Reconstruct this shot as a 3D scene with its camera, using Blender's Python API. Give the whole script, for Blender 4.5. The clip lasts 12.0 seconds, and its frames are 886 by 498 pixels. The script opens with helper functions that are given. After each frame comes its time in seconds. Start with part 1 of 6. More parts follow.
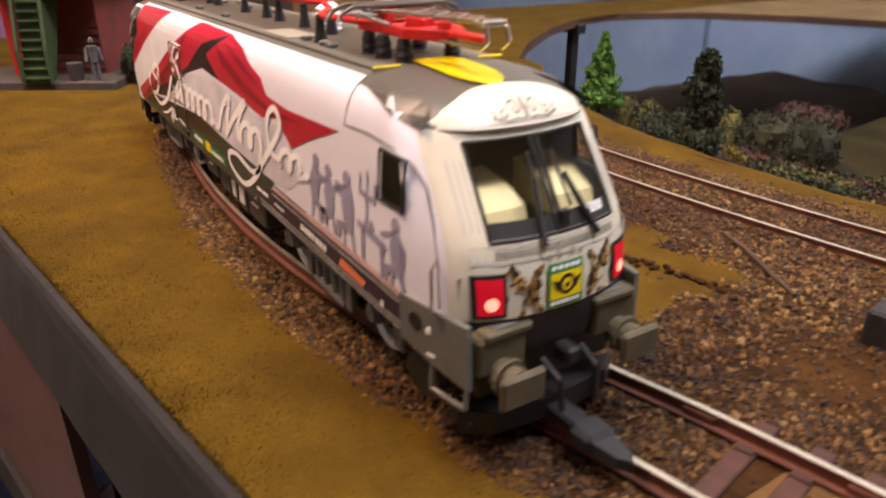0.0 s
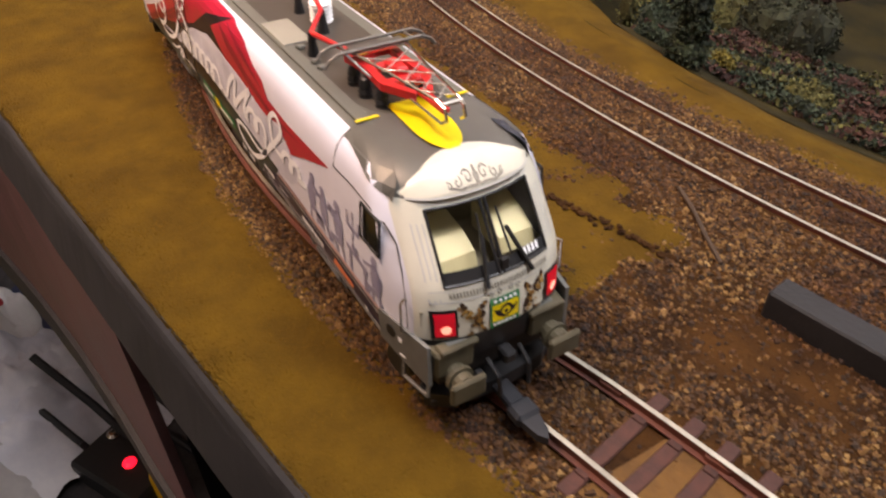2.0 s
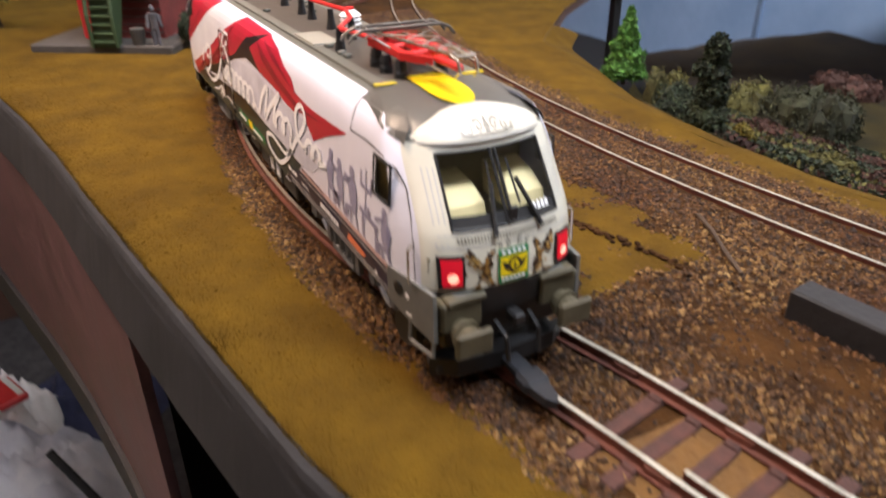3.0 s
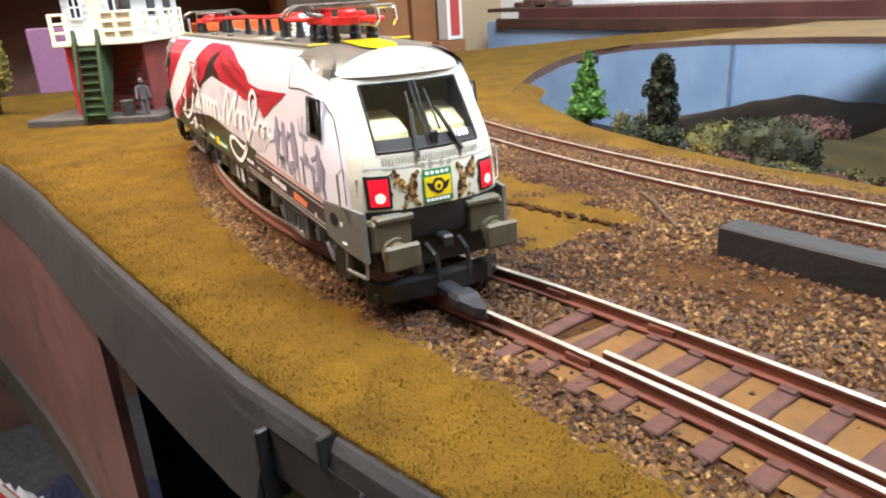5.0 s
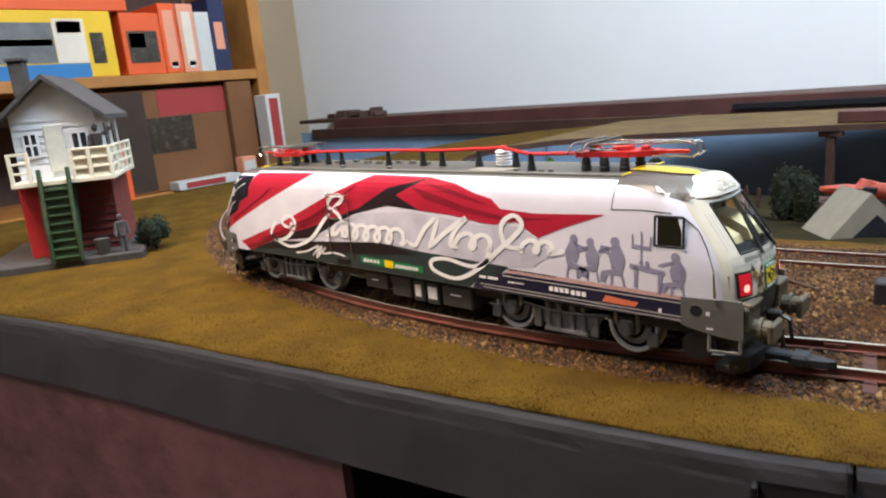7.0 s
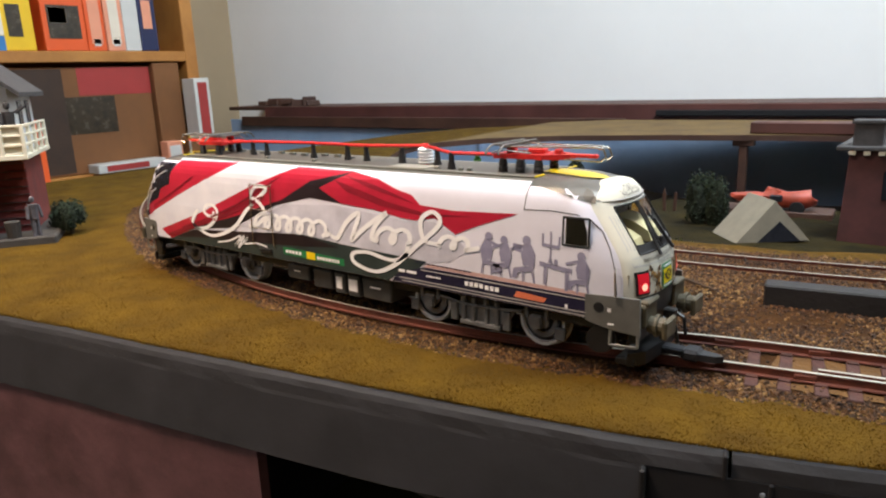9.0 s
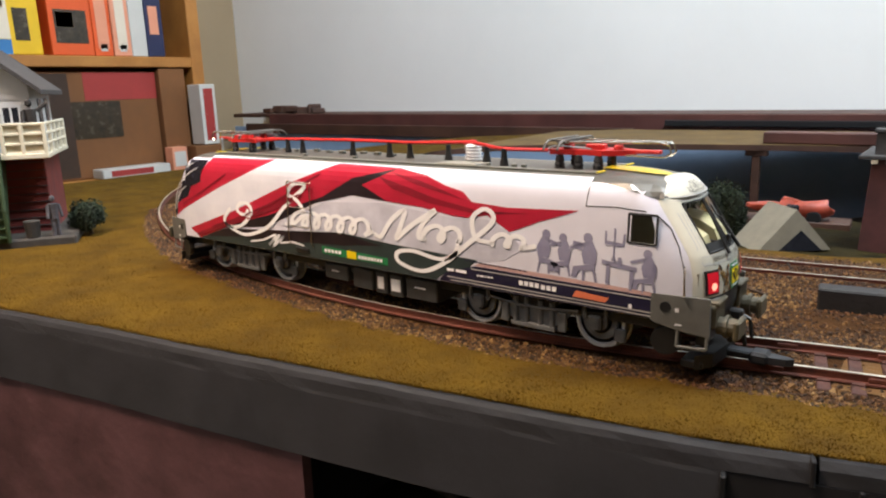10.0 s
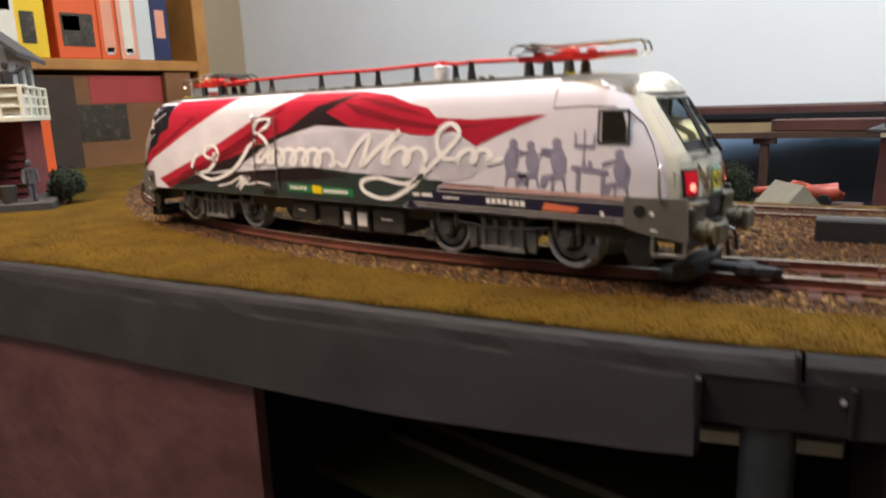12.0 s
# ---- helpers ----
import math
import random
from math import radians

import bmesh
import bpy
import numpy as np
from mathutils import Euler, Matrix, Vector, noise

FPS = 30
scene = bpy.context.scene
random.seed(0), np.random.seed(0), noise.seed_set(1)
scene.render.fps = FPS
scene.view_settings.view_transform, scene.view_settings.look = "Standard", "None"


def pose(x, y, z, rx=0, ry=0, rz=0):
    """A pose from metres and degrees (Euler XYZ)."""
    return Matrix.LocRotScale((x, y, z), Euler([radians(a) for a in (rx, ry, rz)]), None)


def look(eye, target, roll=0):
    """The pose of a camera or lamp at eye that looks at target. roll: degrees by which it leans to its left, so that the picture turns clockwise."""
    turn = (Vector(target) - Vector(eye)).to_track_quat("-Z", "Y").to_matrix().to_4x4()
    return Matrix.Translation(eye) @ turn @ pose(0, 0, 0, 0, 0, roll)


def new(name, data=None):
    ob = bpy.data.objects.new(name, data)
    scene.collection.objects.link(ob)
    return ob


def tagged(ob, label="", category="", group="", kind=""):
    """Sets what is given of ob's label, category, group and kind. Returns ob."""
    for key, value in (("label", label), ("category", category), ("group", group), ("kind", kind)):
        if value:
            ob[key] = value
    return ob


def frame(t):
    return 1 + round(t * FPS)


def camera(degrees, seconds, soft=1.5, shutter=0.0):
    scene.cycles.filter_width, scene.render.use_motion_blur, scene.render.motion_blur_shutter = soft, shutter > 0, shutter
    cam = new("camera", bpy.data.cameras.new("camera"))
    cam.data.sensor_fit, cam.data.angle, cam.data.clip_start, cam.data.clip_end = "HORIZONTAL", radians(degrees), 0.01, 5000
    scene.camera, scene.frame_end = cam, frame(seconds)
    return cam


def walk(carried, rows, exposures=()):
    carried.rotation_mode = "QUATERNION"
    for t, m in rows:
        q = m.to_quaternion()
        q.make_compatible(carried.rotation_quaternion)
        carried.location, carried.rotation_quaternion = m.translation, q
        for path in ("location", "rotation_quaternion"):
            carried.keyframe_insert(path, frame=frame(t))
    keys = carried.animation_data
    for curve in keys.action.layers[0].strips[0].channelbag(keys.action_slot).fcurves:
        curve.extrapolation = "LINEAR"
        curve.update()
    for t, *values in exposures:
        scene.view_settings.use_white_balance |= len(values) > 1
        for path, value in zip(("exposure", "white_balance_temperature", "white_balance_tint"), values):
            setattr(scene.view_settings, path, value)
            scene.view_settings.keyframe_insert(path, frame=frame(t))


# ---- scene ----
SOFT = 2.1
EXPO = ((0, -0.3, 8250, 27), (1.0, -0.5, 8100, 26), (1.8, -0.5, 7950, 25), (2.6, -0.36, 7350, 22), (3.2, -0.02, 7100, 18), (4.8, 0.72, 7000, 13), (5.6, 0.70, 6700, 12), (6.5, 0.22, 6450, 10), (7.1, -0.22, 6450, 10), (7.5, -0.27, 6550, 10), (12, -0.32, 7050, 12))
cam = camera(65.1, 12.0, soft=SOFT, shutter=0.5)
PATH = [
    (0, (0.168, -0.056, 0.065), (-1.383, 0.909, -0.749), -0.2),
    (0.5, (0.173, -0.043, 0.086), (-1.311, 0.784, -0.968), -1.6),
    (1, (0.177, -0.046, 0.098), (-1.191, 0.728, -1.139), -0.7),
    (1.5, (0.18, -0.05, 0.103), (-1.166, 0.728, -1.155), -0.8),
    (2, (0.176, -0.052, 0.105), (-1.17, 0.738, -1.146), -0.4),
    (2.5, (0.166, -0.059, 0.112), (-1.17, 0.756, -1.134), 0.2),
    (3, (0.192, -0.057, 0.081), (-1.373, 0.756, -0.864), -0.2),
    (3.2, (0.203, -0.058, 0.071), (-1.42, 0.758, -0.766), -1.5),
    (4.8, (0.215, -0.055, 0.056), (-1.449, 0.796, -0.655), -3.6),
    (5, (0.215, -0.055, 0.056), (-1.457, 0.805, -0.627), -3.5),
    (5.5, (0.208, -0.076, 0.057), (-1.438, 0.852, -0.601), -3.0),
    (6, (0.19, -0.095, 0.057), (-1.359, 1.029, -0.524), -4.0),
    (6.5, (0.168, -0.123, 0.063), (-1.249, 1.205, -0.414), -3.9),
    (7, (0.16, -0.162, 0.073), (-1.184, 1.247, -0.382), -5.2),
    (7.5, (0.163, -0.172, 0.073), (-1.072, 1.335, -0.376), -2.2),
    (9.3, (0.166, -0.163, 0.075), (-1.016, 1.376, -0.408), -2.7),
    (9.5, (0.16, -0.165, 0.076), (-1.022, 1.376, -0.4), -3.2),
    (10, (0.151, -0.169, 0.07), (-1.038, 1.374, -0.385), -1.7),
    (10.5, (0.147, -0.17, 0.07), (-1.021, 1.389, -0.386), -1.5),
    (11, (0.144, -0.166, 0.07), (-1.026, 1.385, -0.402), -2.0),
    (11.5, (0.145, -0.163, 0.068), (-1.042, 1.369, -0.425), -2.3),
    (12, (0.156, -0.156, 0.043), (-1.067, 1.371, -0.369), -2.2),
]
walk(cam, [(t, look(eye, target, roll)) for t, eye, target, roll in PATH], exposures=EXPO)
# ---------------------------------------------------------------- light
world = bpy.data.worlds.new("room_world")
scene.world = world
world.use_nodes = True
world.node_tree.nodes["Background"].inputs[0].default_value = (0.55, 0.62, 0.75, 1)
world.node_tree.nodes["Background"].inputs[1].default_value = 0.05


def area_lamp(name, eye, target, size_x, size_y, watts, colour, spread=180):
    data = bpy.data.lights.new(name, "AREA")
    data.shape, data.size, data.size_y = "RECTANGLE", size_x, size_y
    data.energy, data.color = watts, colour
    data.spread = radians(spread)
    ob = new(name, data)
    ob.matrix_world = look(eye, target)
    return ob


area_lamp("hanging_lamp", (-0.15, -0.25, 0.62), (-0.06, 0.0, 0), 0.16, 0.16, 1.2, (1.0, 0.80, 0.65), 62)
area_lamp("south_window_light", (-0.10, -1.24, 0.80), (0.0, 0.0, 0.0), 0.80, 0.80, 6.8, (0.88, 0.90, 1.0))
# Unseen fill lamp in mid-room, added to brighten the back wall.
area_lamp("wall_fill_light", (0.36, 0.22, 1.24), (-0.74, 0.89, 0.38), 0.60, 0.60, 57, (0.74, 0.87, 1.0))

# ---------------------------------------------------------------- materials
MATS = {}


def material(name, colour, rough=0.6, metal=0.0, vary=0.0, scale=200.0, bump=0.0, bump_scale=600.0,
             second=None, coat=0.0, emit=None, emit_power=0.0, spec=0.5, island=0.0):
    """A principled material with large and fine variation in object space (sizes per metre)."""
    if name in MATS:
        return MATS[name]
    mat = bpy.data.materials.new(name)
    mat.use_nodes = True
    tree = mat.node_tree
    bsdf = tree.nodes["Principled BSDF"]
    bsdf.inputs["Base Color"].default_value = (*colour, 1)
    bsdf.inputs["Roughness"].default_value = rough
    bsdf.inputs["Metallic"].default_value = metal
    bsdf.inputs["Specular IOR Level"].default_value = spec
    bsdf.inputs["Coat Weight"].default_value = coat
    link = tree.links.new
    coord = tree.nodes.new("ShaderNodeTexCoord")
    if vary or second:
        big = tree.nodes.new("ShaderNodeTexNoise")
        big.inputs["Scale"].default_value = scale
        big.inputs["Detail"].default_value = 6
        big.inputs["Roughness"].default_value = 0.65
        link(coord.outputs["Object"], big.inputs["Vector"])
        ramp = tree.nodes.new("ShaderNodeValToRGB")
        dark = second if second else tuple(c * (1 - vary) for c in colour)
        light = colour if second else tuple(min(1, c * (1 + 0.6 * vary)) for c in colour)
        ramp.color_ramp.elements[0].position, ramp.color_ramp.elements[1].position = 0.36, 0.66
        ramp.color_ramp.elements[0].color = (*dark, 1)
        ramp.color_ramp.elements[1].color = (*light, 1)
        link(big.outputs["Fac"], ramp.inputs["Fac"])
        out = ramp.outputs["Color"]
        if island:
            geo = tree.nodes.new("ShaderNodeNewGeometry")
            hsv = tree.nodes.new("ShaderNodeHueSaturation")
            span = tree.nodes.new("ShaderNodeMapRange")
            span.inputs["To Min"].default_value, span.inputs["To Max"].default_value = 1 - island, 1 + island
            link(geo.outputs["Random Per Island"], span.inputs["Value"])
            link(span.outputs["Result"], hsv.inputs["Value"])
            link(out, hsv.inputs["Color"])
            out = hsv.outputs["Color"]
        link(out, bsdf.inputs["Base Color"])
        wear = tree.nodes.new("ShaderNodeMapRange")
        wear.inputs["To Min"].default_value, wear.inputs["To Max"].default_value = max(0, rough - 0.08), min(1, rough + 0.1)
        link(big.outputs["Fac"], wear.inputs["Value"])
        link(wear.outputs["Result"], bsdf.inputs["Roughness"])
    if bump:
        fine = tree.nodes.new("ShaderNodeTexNoise")
        fine.inputs["Scale"].default_value = bump_scale
        fine.inputs["Detail"].default_value = 4
        link(coord.outputs["Object"], fine.inputs["Vector"])
        node = tree.nodes.new("ShaderNodeBump")
        node.inputs["Strength"].default_value = bump
        node.inputs["Distance"].default_value = 0.0006
        link(fine.outputs["Fac"], node.inputs["Height"])
        link(node.outputs["Normal"], bsdf.inputs["Normal"])
    if emit:
        bsdf.inputs["Emission Color"].default_value = (*emit, 1)
        bsdf.inputs["Emission Strength"].default_value = emit_power
    MATS[name] = mat
    return mat


def glass_material(name, tint):
    mat = bpy.data.materials.new(name)
    mat.use_nodes = True
    bsdf = mat.node_tree.nodes["Principled BSDF"]
    bsdf.inputs["Base Color"].default_value = (*tint, 1)
    bsdf.inputs["Roughness"].default_value = 0.03
    bsdf.inputs["Transmission Weight"].default_value = 1.0
    bsdf.inputs["IOR"].default_value = 1.1
    return mat


def stone_material():
    """Loose stones: each takes its own tone, from pale tan over rust to near black."""
    mat = bpy.data.materials.new("ballast_stone")
    mat.use_nodes = True
    tree = mat.node_tree
    bsdf = tree.nodes["Principled BSDF"]
    geo = tree.nodes.new("ShaderNodeNewGeometry")
    ramp = tree.nodes.new("ShaderNodeValToRGB")
    tones = ((0.0, (0.024, 0.013, 0.006)), (0.25, (0.050, 0.023, 0.008)), (0.5, (0.086, 0.040, 0.012)),
             (0.76, (0.135, 0.069, 0.019)), (0.92, (0.20, 0.115, 0.038)), (1.0, (0.28, 0.185, 0.085)))
    while len(ramp.color_ramp.elements) < len(tones):
        ramp.color_ramp.elements.new(0.5)
    for element, (at, colour) in zip(ramp.color_ramp.elements, tones):
        element.position, element.color = at, (*colour, 1)
    tree.links.new(geo.outputs["Random Per Island"], ramp.inputs["Fac"])
    coord = tree.nodes.new("ShaderNodeTexCoord")
    drift = tree.nodes.new("ShaderNodeTexNoise")
    drift.inputs["Scale"].default_value = 22
    drift.inputs["Detail"].default_value = 3
    tree.links.new(coord.outputs["Object"], drift.inputs["Vector"])
    mix = tree.nodes.new("ShaderNodeMix")
    mix.data_type, mix.blend_type = "RGBA", "MULTIPLY"
    band = tree.nodes.new("ShaderNodeValToRGB")
    band.color_ramp.elements[0].position, band.color_ramp.elements[1].position = 0.38, 0.62
    band.color_ramp.elements[0].color, band.color_ramp.elements[1].color = (0.52, 0.34, 0.18, 1), (1, 0.94, 0.78, 1)
    tree.links.new(drift.outputs["Fac"], band.inputs["Fac"])
    mix.inputs["Factor"].default_value = 1.0
    tree.links.new(ramp.outputs["Color"], mix.inputs["A"])
    tree.links.new(band.outputs["Color"], mix.inputs["B"])
    tree.links.new(mix.outputs["Result"], bsdf.inputs["Base Color"])
    bsdf.inputs["Roughness"].default_value = 0.85
    return mat


GRASS = material("grass_flock", (0.106, 0.058, 0.006), 0.95, second=(0.060, 0.031, 0.004), scale=45, bump=0.9, bump_scale=1500, spec=0.1)
SOIL = material("ballast_soil", (0.060, 0.024, 0.005), 0.95, second=(0.018, 0.007, 0.002), scale=70, bump=1.0, bump_scale=900, spec=0.15)
STONE = stone_material()
FASCIA = material("fascia_paint", (0.0165, 0.0155, 0.018), 0.65, second=(0.0095, 0.009, 0.0105), scale=55, bump=0.5, bump_scale=90)
LIP = material("worn_lip_paint", (0.0185, 0.0175, 0.020), 0.75, second=(0.0125, 0.012, 0.0135), scale=120, bump=0.35, bump_scale=400)
PLY = material("brown_ply", (0.145, 0.066, 0.073), 0.5, second=(0.085, 0.038, 0.042), scale=60, bump=0.6, bump_scale=160)
# Near-black for dark parts and for sheets standing in for underboard shade.
VOID = material("black_shade_and_parts", (0.006, 0.005, 0.006), 0.9, vary=0.3)
RUST = material("rail_rust", (0.13, 0.032, 0.016), 0.75, second=(0.07, 0.018, 0.010), scale=160, bump=0.3)
HEAD = material("rail_head", (0.46, 0.42, 0.35), 0.4, metal=0.7, vary=0.3, scale=150)
SLEEPER = material("sleeper_brown", (0.058, 0.019, 0.013), 0.8, vary=0.4, scale=300, bump=0.4)
SAND = material("yellow_sand", (0.115, 0.052, 0.010), 0.95, vary=0.3, scale=120, bump=0.8)
WHITE_WALL = material("white_wall", (0.86, 0.86, 0.85), 0.9, vary=0.03, scale=3, bump=0.1, bump_scale=60)
# Tan puts the west wall's shade into its colour; unseen walls share it.
SHADE_TAN_WALL = material("shade_tan_wall", (0.36, 0.27, 0.17), 0.9, vary=0.08, scale=3, bump=0.1, bump_scale=60)
CEILING = material("ceiling_paint", (0.75, 0.73, 0.7), 0.9, vary=0.03, scale=3)
FLOOR = material("dark_carpet", (0.05, 0.044, 0.044), 0.95, vary=0.4, scale=60, bump=0.5, bump_scale=300)
BLUE = material("sky_board_blue", (0.34, 0.47, 0.66), 0.8, second=(0.22, 0.34, 0.52), scale=5)
PINE = material("pine_wood", (0.47, 0.20, 0.045), 0.5, second=(0.35, 0.135, 0.028), scale=14, bump=0.15)
DARKWOOD = material("dark_wood", (0.09, 0.04, 0.025), 0.6, second=(0.05, 0.022, 0.015), scale=20, bump=0.3)
OLIVE = material("ramp_olive", (0.16, 0.095, 0.026), 0.9, second=(0.09, 0.05, 0.014), scale=22, bump=0.5, bump_scale=400)

BODY = material("loco_lavender_white", (0.74, 0.735, 0.83), 0.30, vary=0.05, scale=60, coat=0.2)
CREAM = material("loco_cream_front", (0.66, 0.625, 0.52), 0.30, vary=0.06, scale=120, coat=0.2)
ROOF = material("loco_roof_grey", (0.062, 0.052, 0.042), 0.42, vary=0.15, scale=80)
CABROOF = material("loco_cab_roof_grey", (0.13, 0.122, 0.108), 0.4, metal=0.35, vary=0.1, scale=60)
# Lit copy of the roof grey for its edges; small fittings use it too.
LIGHTROOF = material("loco_lit_edge_and_fitting_grey", (0.12, 0.118, 0.10), 0.4, vary=0.1, scale=60)
RED = material("flag_red", (0.55, 0.018, 0.05), 0.32, second=(0.40, 0.012, 0.035), scale=45, coat=0.2)
DEEPRED = material("flag_deep_red", (0.16, 0.008, 0.018), 0.35, second=(0.26, 0.01, 0.025), scale=70)
FLAGWHITE = material("flag_white", (0.80, 0.80, 0.86), 0.32, second=(0.66, 0.67, 0.76), scale=40, coat=0.2)
SHADEBLACK = material("print_black", (0.02, 0.012, 0.016), 0.35, vary=0.4, scale=60)
TEAL = material("print_dark_green_grey", (0.035, 0.052, 0.052), 0.35, second=(0.022, 0.034, 0.034), scale=50)
MOUNTAIN = material("print_mountain_grey", (0.46, 0.46, 0.54), 0.32, second=(0.66, 0.66, 0.75), scale=80)
NAVY = material("print_navy", (0.018, 0.016, 0.045), 0.32, vary=0.2)
PINKLINE = material("print_pink_line", (0.58, 0.38, 0.36), 0.32, vary=0.1)
GREENLABEL = material("label_green", (0.012, 0.20, 0.07), 0.35, vary=0.1)
YELLOW = material("label_yellow", (0.80, 0.60, 0.012), 0.35, vary=0.05)
ORANGE = material("print_orange", (0.75, 0.20, 0.10), 0.35, vary=0.1)
PRINTWHITE = material("print_white", (0.88, 0.88, 0.90), 0.35, vary=0.04)
SILHOUETTE = material("print_silhouette_grey", (0.24, 0.23, 0.34), 0.35, second=(0.30, 0.29, 0.40), scale=200)
GREYPLASTIC = material("grey_plastic", (0.125, 0.125, 0.115), 0.5, vary=0.2, scale=120, bump=0.1)
OLIVEPLASTIC = material("olive_grey_plastic", (0.082, 0.068, 0.040), 0.5, vary=0.25, scale=150, bump=0.1)
BOGIE = material("bogie_grey", (0.13, 0.135, 0.138), 0.55, vary=0.3, scale=200, bump=0.15)
DARKPLASTIC = material("dark_grey_plastic", (0.045, 0.047, 0.047), 0.5, vary=0.3, scale=150, bump=0.1)
BLACKPLASTIC = material("black_plastic", (0.012, 0.012, 0.013), 0.45, vary=0.3)
STEEL = material("wheel_steel", (0.40, 0.42, 0.44), 0.35, metal=0.45, vary=0.2, scale=300)
RIMSTEEL = material("bright_rim_steel", (0.55, 0.57, 0.60), 0.4, metal=0.3, vary=0.15, scale=300)
CHROME = material("polished_wire", (0.72, 0.68, 0.62), 0.22, metal=1.0, vary=0.1, scale=300)
DULLMETAL = material("dull_dark_metal", (0.16, 0.145, 0.13), 0.4, metal=0.6, vary=0.2, scale=300)
REDPLASTIC = material("red_plastic", (0.60, 0.022, 0.022), 0.4, vary=0.15)
CABWALL = material("cab_lining_beige", (0.25, 0.215, 0.15), 0.7, vary=0.1)
INTERIOR = material("cab_black", (0.01, 0.01, 0.011), 0.6, vary=0.2)
DESK = material("cab_desk_cream", (0.60, 0.52, 0.30), 0.5, vary=0.05)
LAMPRED = material("tail_lamp_red", (0.6, 0.01, 0.02), 0.2, emit=(1.0, 0.02, 0.06), emit_power=0.25)
LED = material("indicator_red", (0.6, 0.01, 0.02), 0.3, emit=(1.0, 0.012, 0.03), emit_power=4.0)
LAMPHOT = material("tail_lamp_bulb", (1.0, 0.4, 0.4), 0.3, emit=(1.0, 0.42, 0.28), emit_power=1.4)
GOLD = material("print_gold", (0.46, 0.27, 0.07), 0.4, second=(0.22, 0.10, 0.025), scale=520)
PRINTBROWN = material("print_dark_brown", (0.05, 0.025, 0.014), 0.4, vary=0.4, scale=400)
ORNAMENT = material("print_ornament_grey", (0.26, 0.24, 0.20), 0.4, vary=0.4, scale=700)
BLUE_BLACK = material("print_blue_black", (0.012, 0.012, 0.022), 0.25, vary=0.4, scale=50, coat=0.3)
PALEGREY = material("print_pale_grey", (0.52, 0.51, 0.49), 0.4, vary=0.1)
GLASS = glass_material("cab_glass", (0.80, 0.81, 0.76))

# ---------------------------------------------------------------- mesh helpers (sizes in millimetres)
MM = 0.001


def part(name, bm, mats, parent=None, label="", smooth=False, kind=""):
    """Links a bmesh, drawn in millimetres, as one mesh object under a thing or part."""
    bmesh.ops.scale(bm, vec=(MM, MM, MM), verts=bm.verts)
    mesh = bpy.data.meshes.new(name)
    bm.normal_update()
    bm.to_mesh(mesh)
    bm.free()
    for mat in (mats if isinstance(mats, (list, tuple)) else [mats]):
        mesh.materials.append(mat)
    if smooth:
        mesh.polygons.foreach_set("use_smooth", [True] * len(mesh.polygons))
        mesh.set_sharp_from_angle(angle=radians(40))
    ob = new(name, mesh)
    ob.parent = parent
    return tagged(ob, label, kind=kind)


def thing(name, x, y, z, turn=0, label="", category="", group="", kind=""):
    ob = new(name)
    ob.matrix_basis = pose(x * MM, y * MM, z * MM, 0, 0, turn)
    ob.empty_display_size = 0.005
    return tagged(ob, label, category, group, kind)


def box(bm, x, y, z, sx, sy, sz, bevel=0.0, turn=0, tilt=0):
    made = bmesh.ops.create_cube(bm, size=1)["verts"]
    bmesh.ops.scale(bm, vec=(sx, sy, sz), verts=made)
    if bevel:
        edges = list({e for v in made for e in v.link_edges})
        made = list({v for f in bmesh.ops.bevel(bm, geom=edges, offset=bevel, segments=1, affect="EDGES")["faces"] for v in f.verts} | set(v for v in made if v.is_valid))
    bmesh.ops.transform(bm, matrix=Matrix.Translation((x, y, z)) @ Euler((0, radians(tilt), radians(turn))).to_matrix().to_4x4(), verts=made)
    return made


def rod(bm, a, b, r, seg=8, r2=None):
    a, b = Vector(a), Vector(b)
    d = b - a
    m = Matrix.Translation((a + b) / 2) @ d.to_track_quat("Z", "Y").to_matrix().to_4x4()
    bmesh.ops.create_cone(bm, cap_ends=True, segments=seg, radius1=r, radius2=r if r2 is None else r2, depth=d.length, matrix=m)


def wire(bm, points, r, seg=6):
    for a, b in zip(points, points[1:]):
        rod(bm, a, b, r, seg)


def prism(bm, outline, axis, low, high):
    """An outline of two coordinates, drawn out along the third axis."""
    def at(p, h):
        return {"x": (h, p[0], p[1]), "y": (p[0], h, p[1]), "z": (p[0], p[1], h)}[axis]
    a = [bm.verts.new(at(p, low)) for p in outline]
    b = [bm.verts.new(at(p, high)) for p in outline]
    bm.faces.new(a), bm.faces.new(b)
    for i in range(len(a)):
        j = (i + 1) % len(a)
        bm.faces.new((a[i], a[j], b[j], b[i]))
    bmesh.ops.recalc_face_normals(bm, faces=bm.faces)


def lathe(bm, profile, centre, axis="z", seg=24):
    """A profile of (radius, height) turned about an axis through the centre."""
    rings = []
    for r, h in profile:
        ring = []
        for k in range(seg):
            a = 2 * math.pi * k / seg
            u, v = r * math.cos(a), r * math.sin(a)
            p = {"z": (u, v, h), "y": (u, h, v), "x": (h, u, v)}[axis]
            ring.append(bm.verts.new(Vector(p) + Vector(centre)))
        rings.append(ring)
    for r1, r2 in zip(rings, rings[1:]):
        for k in range(seg):
            bm.faces.new((r1[k], r1[(k + 1) % seg], r2[(k + 1) % seg], r2[k]))
    bm.faces.new(rings[0]), bm.faces.new(rings[-1])
    bmesh.ops.recalc_face_normals(bm, faces=bm.faces)


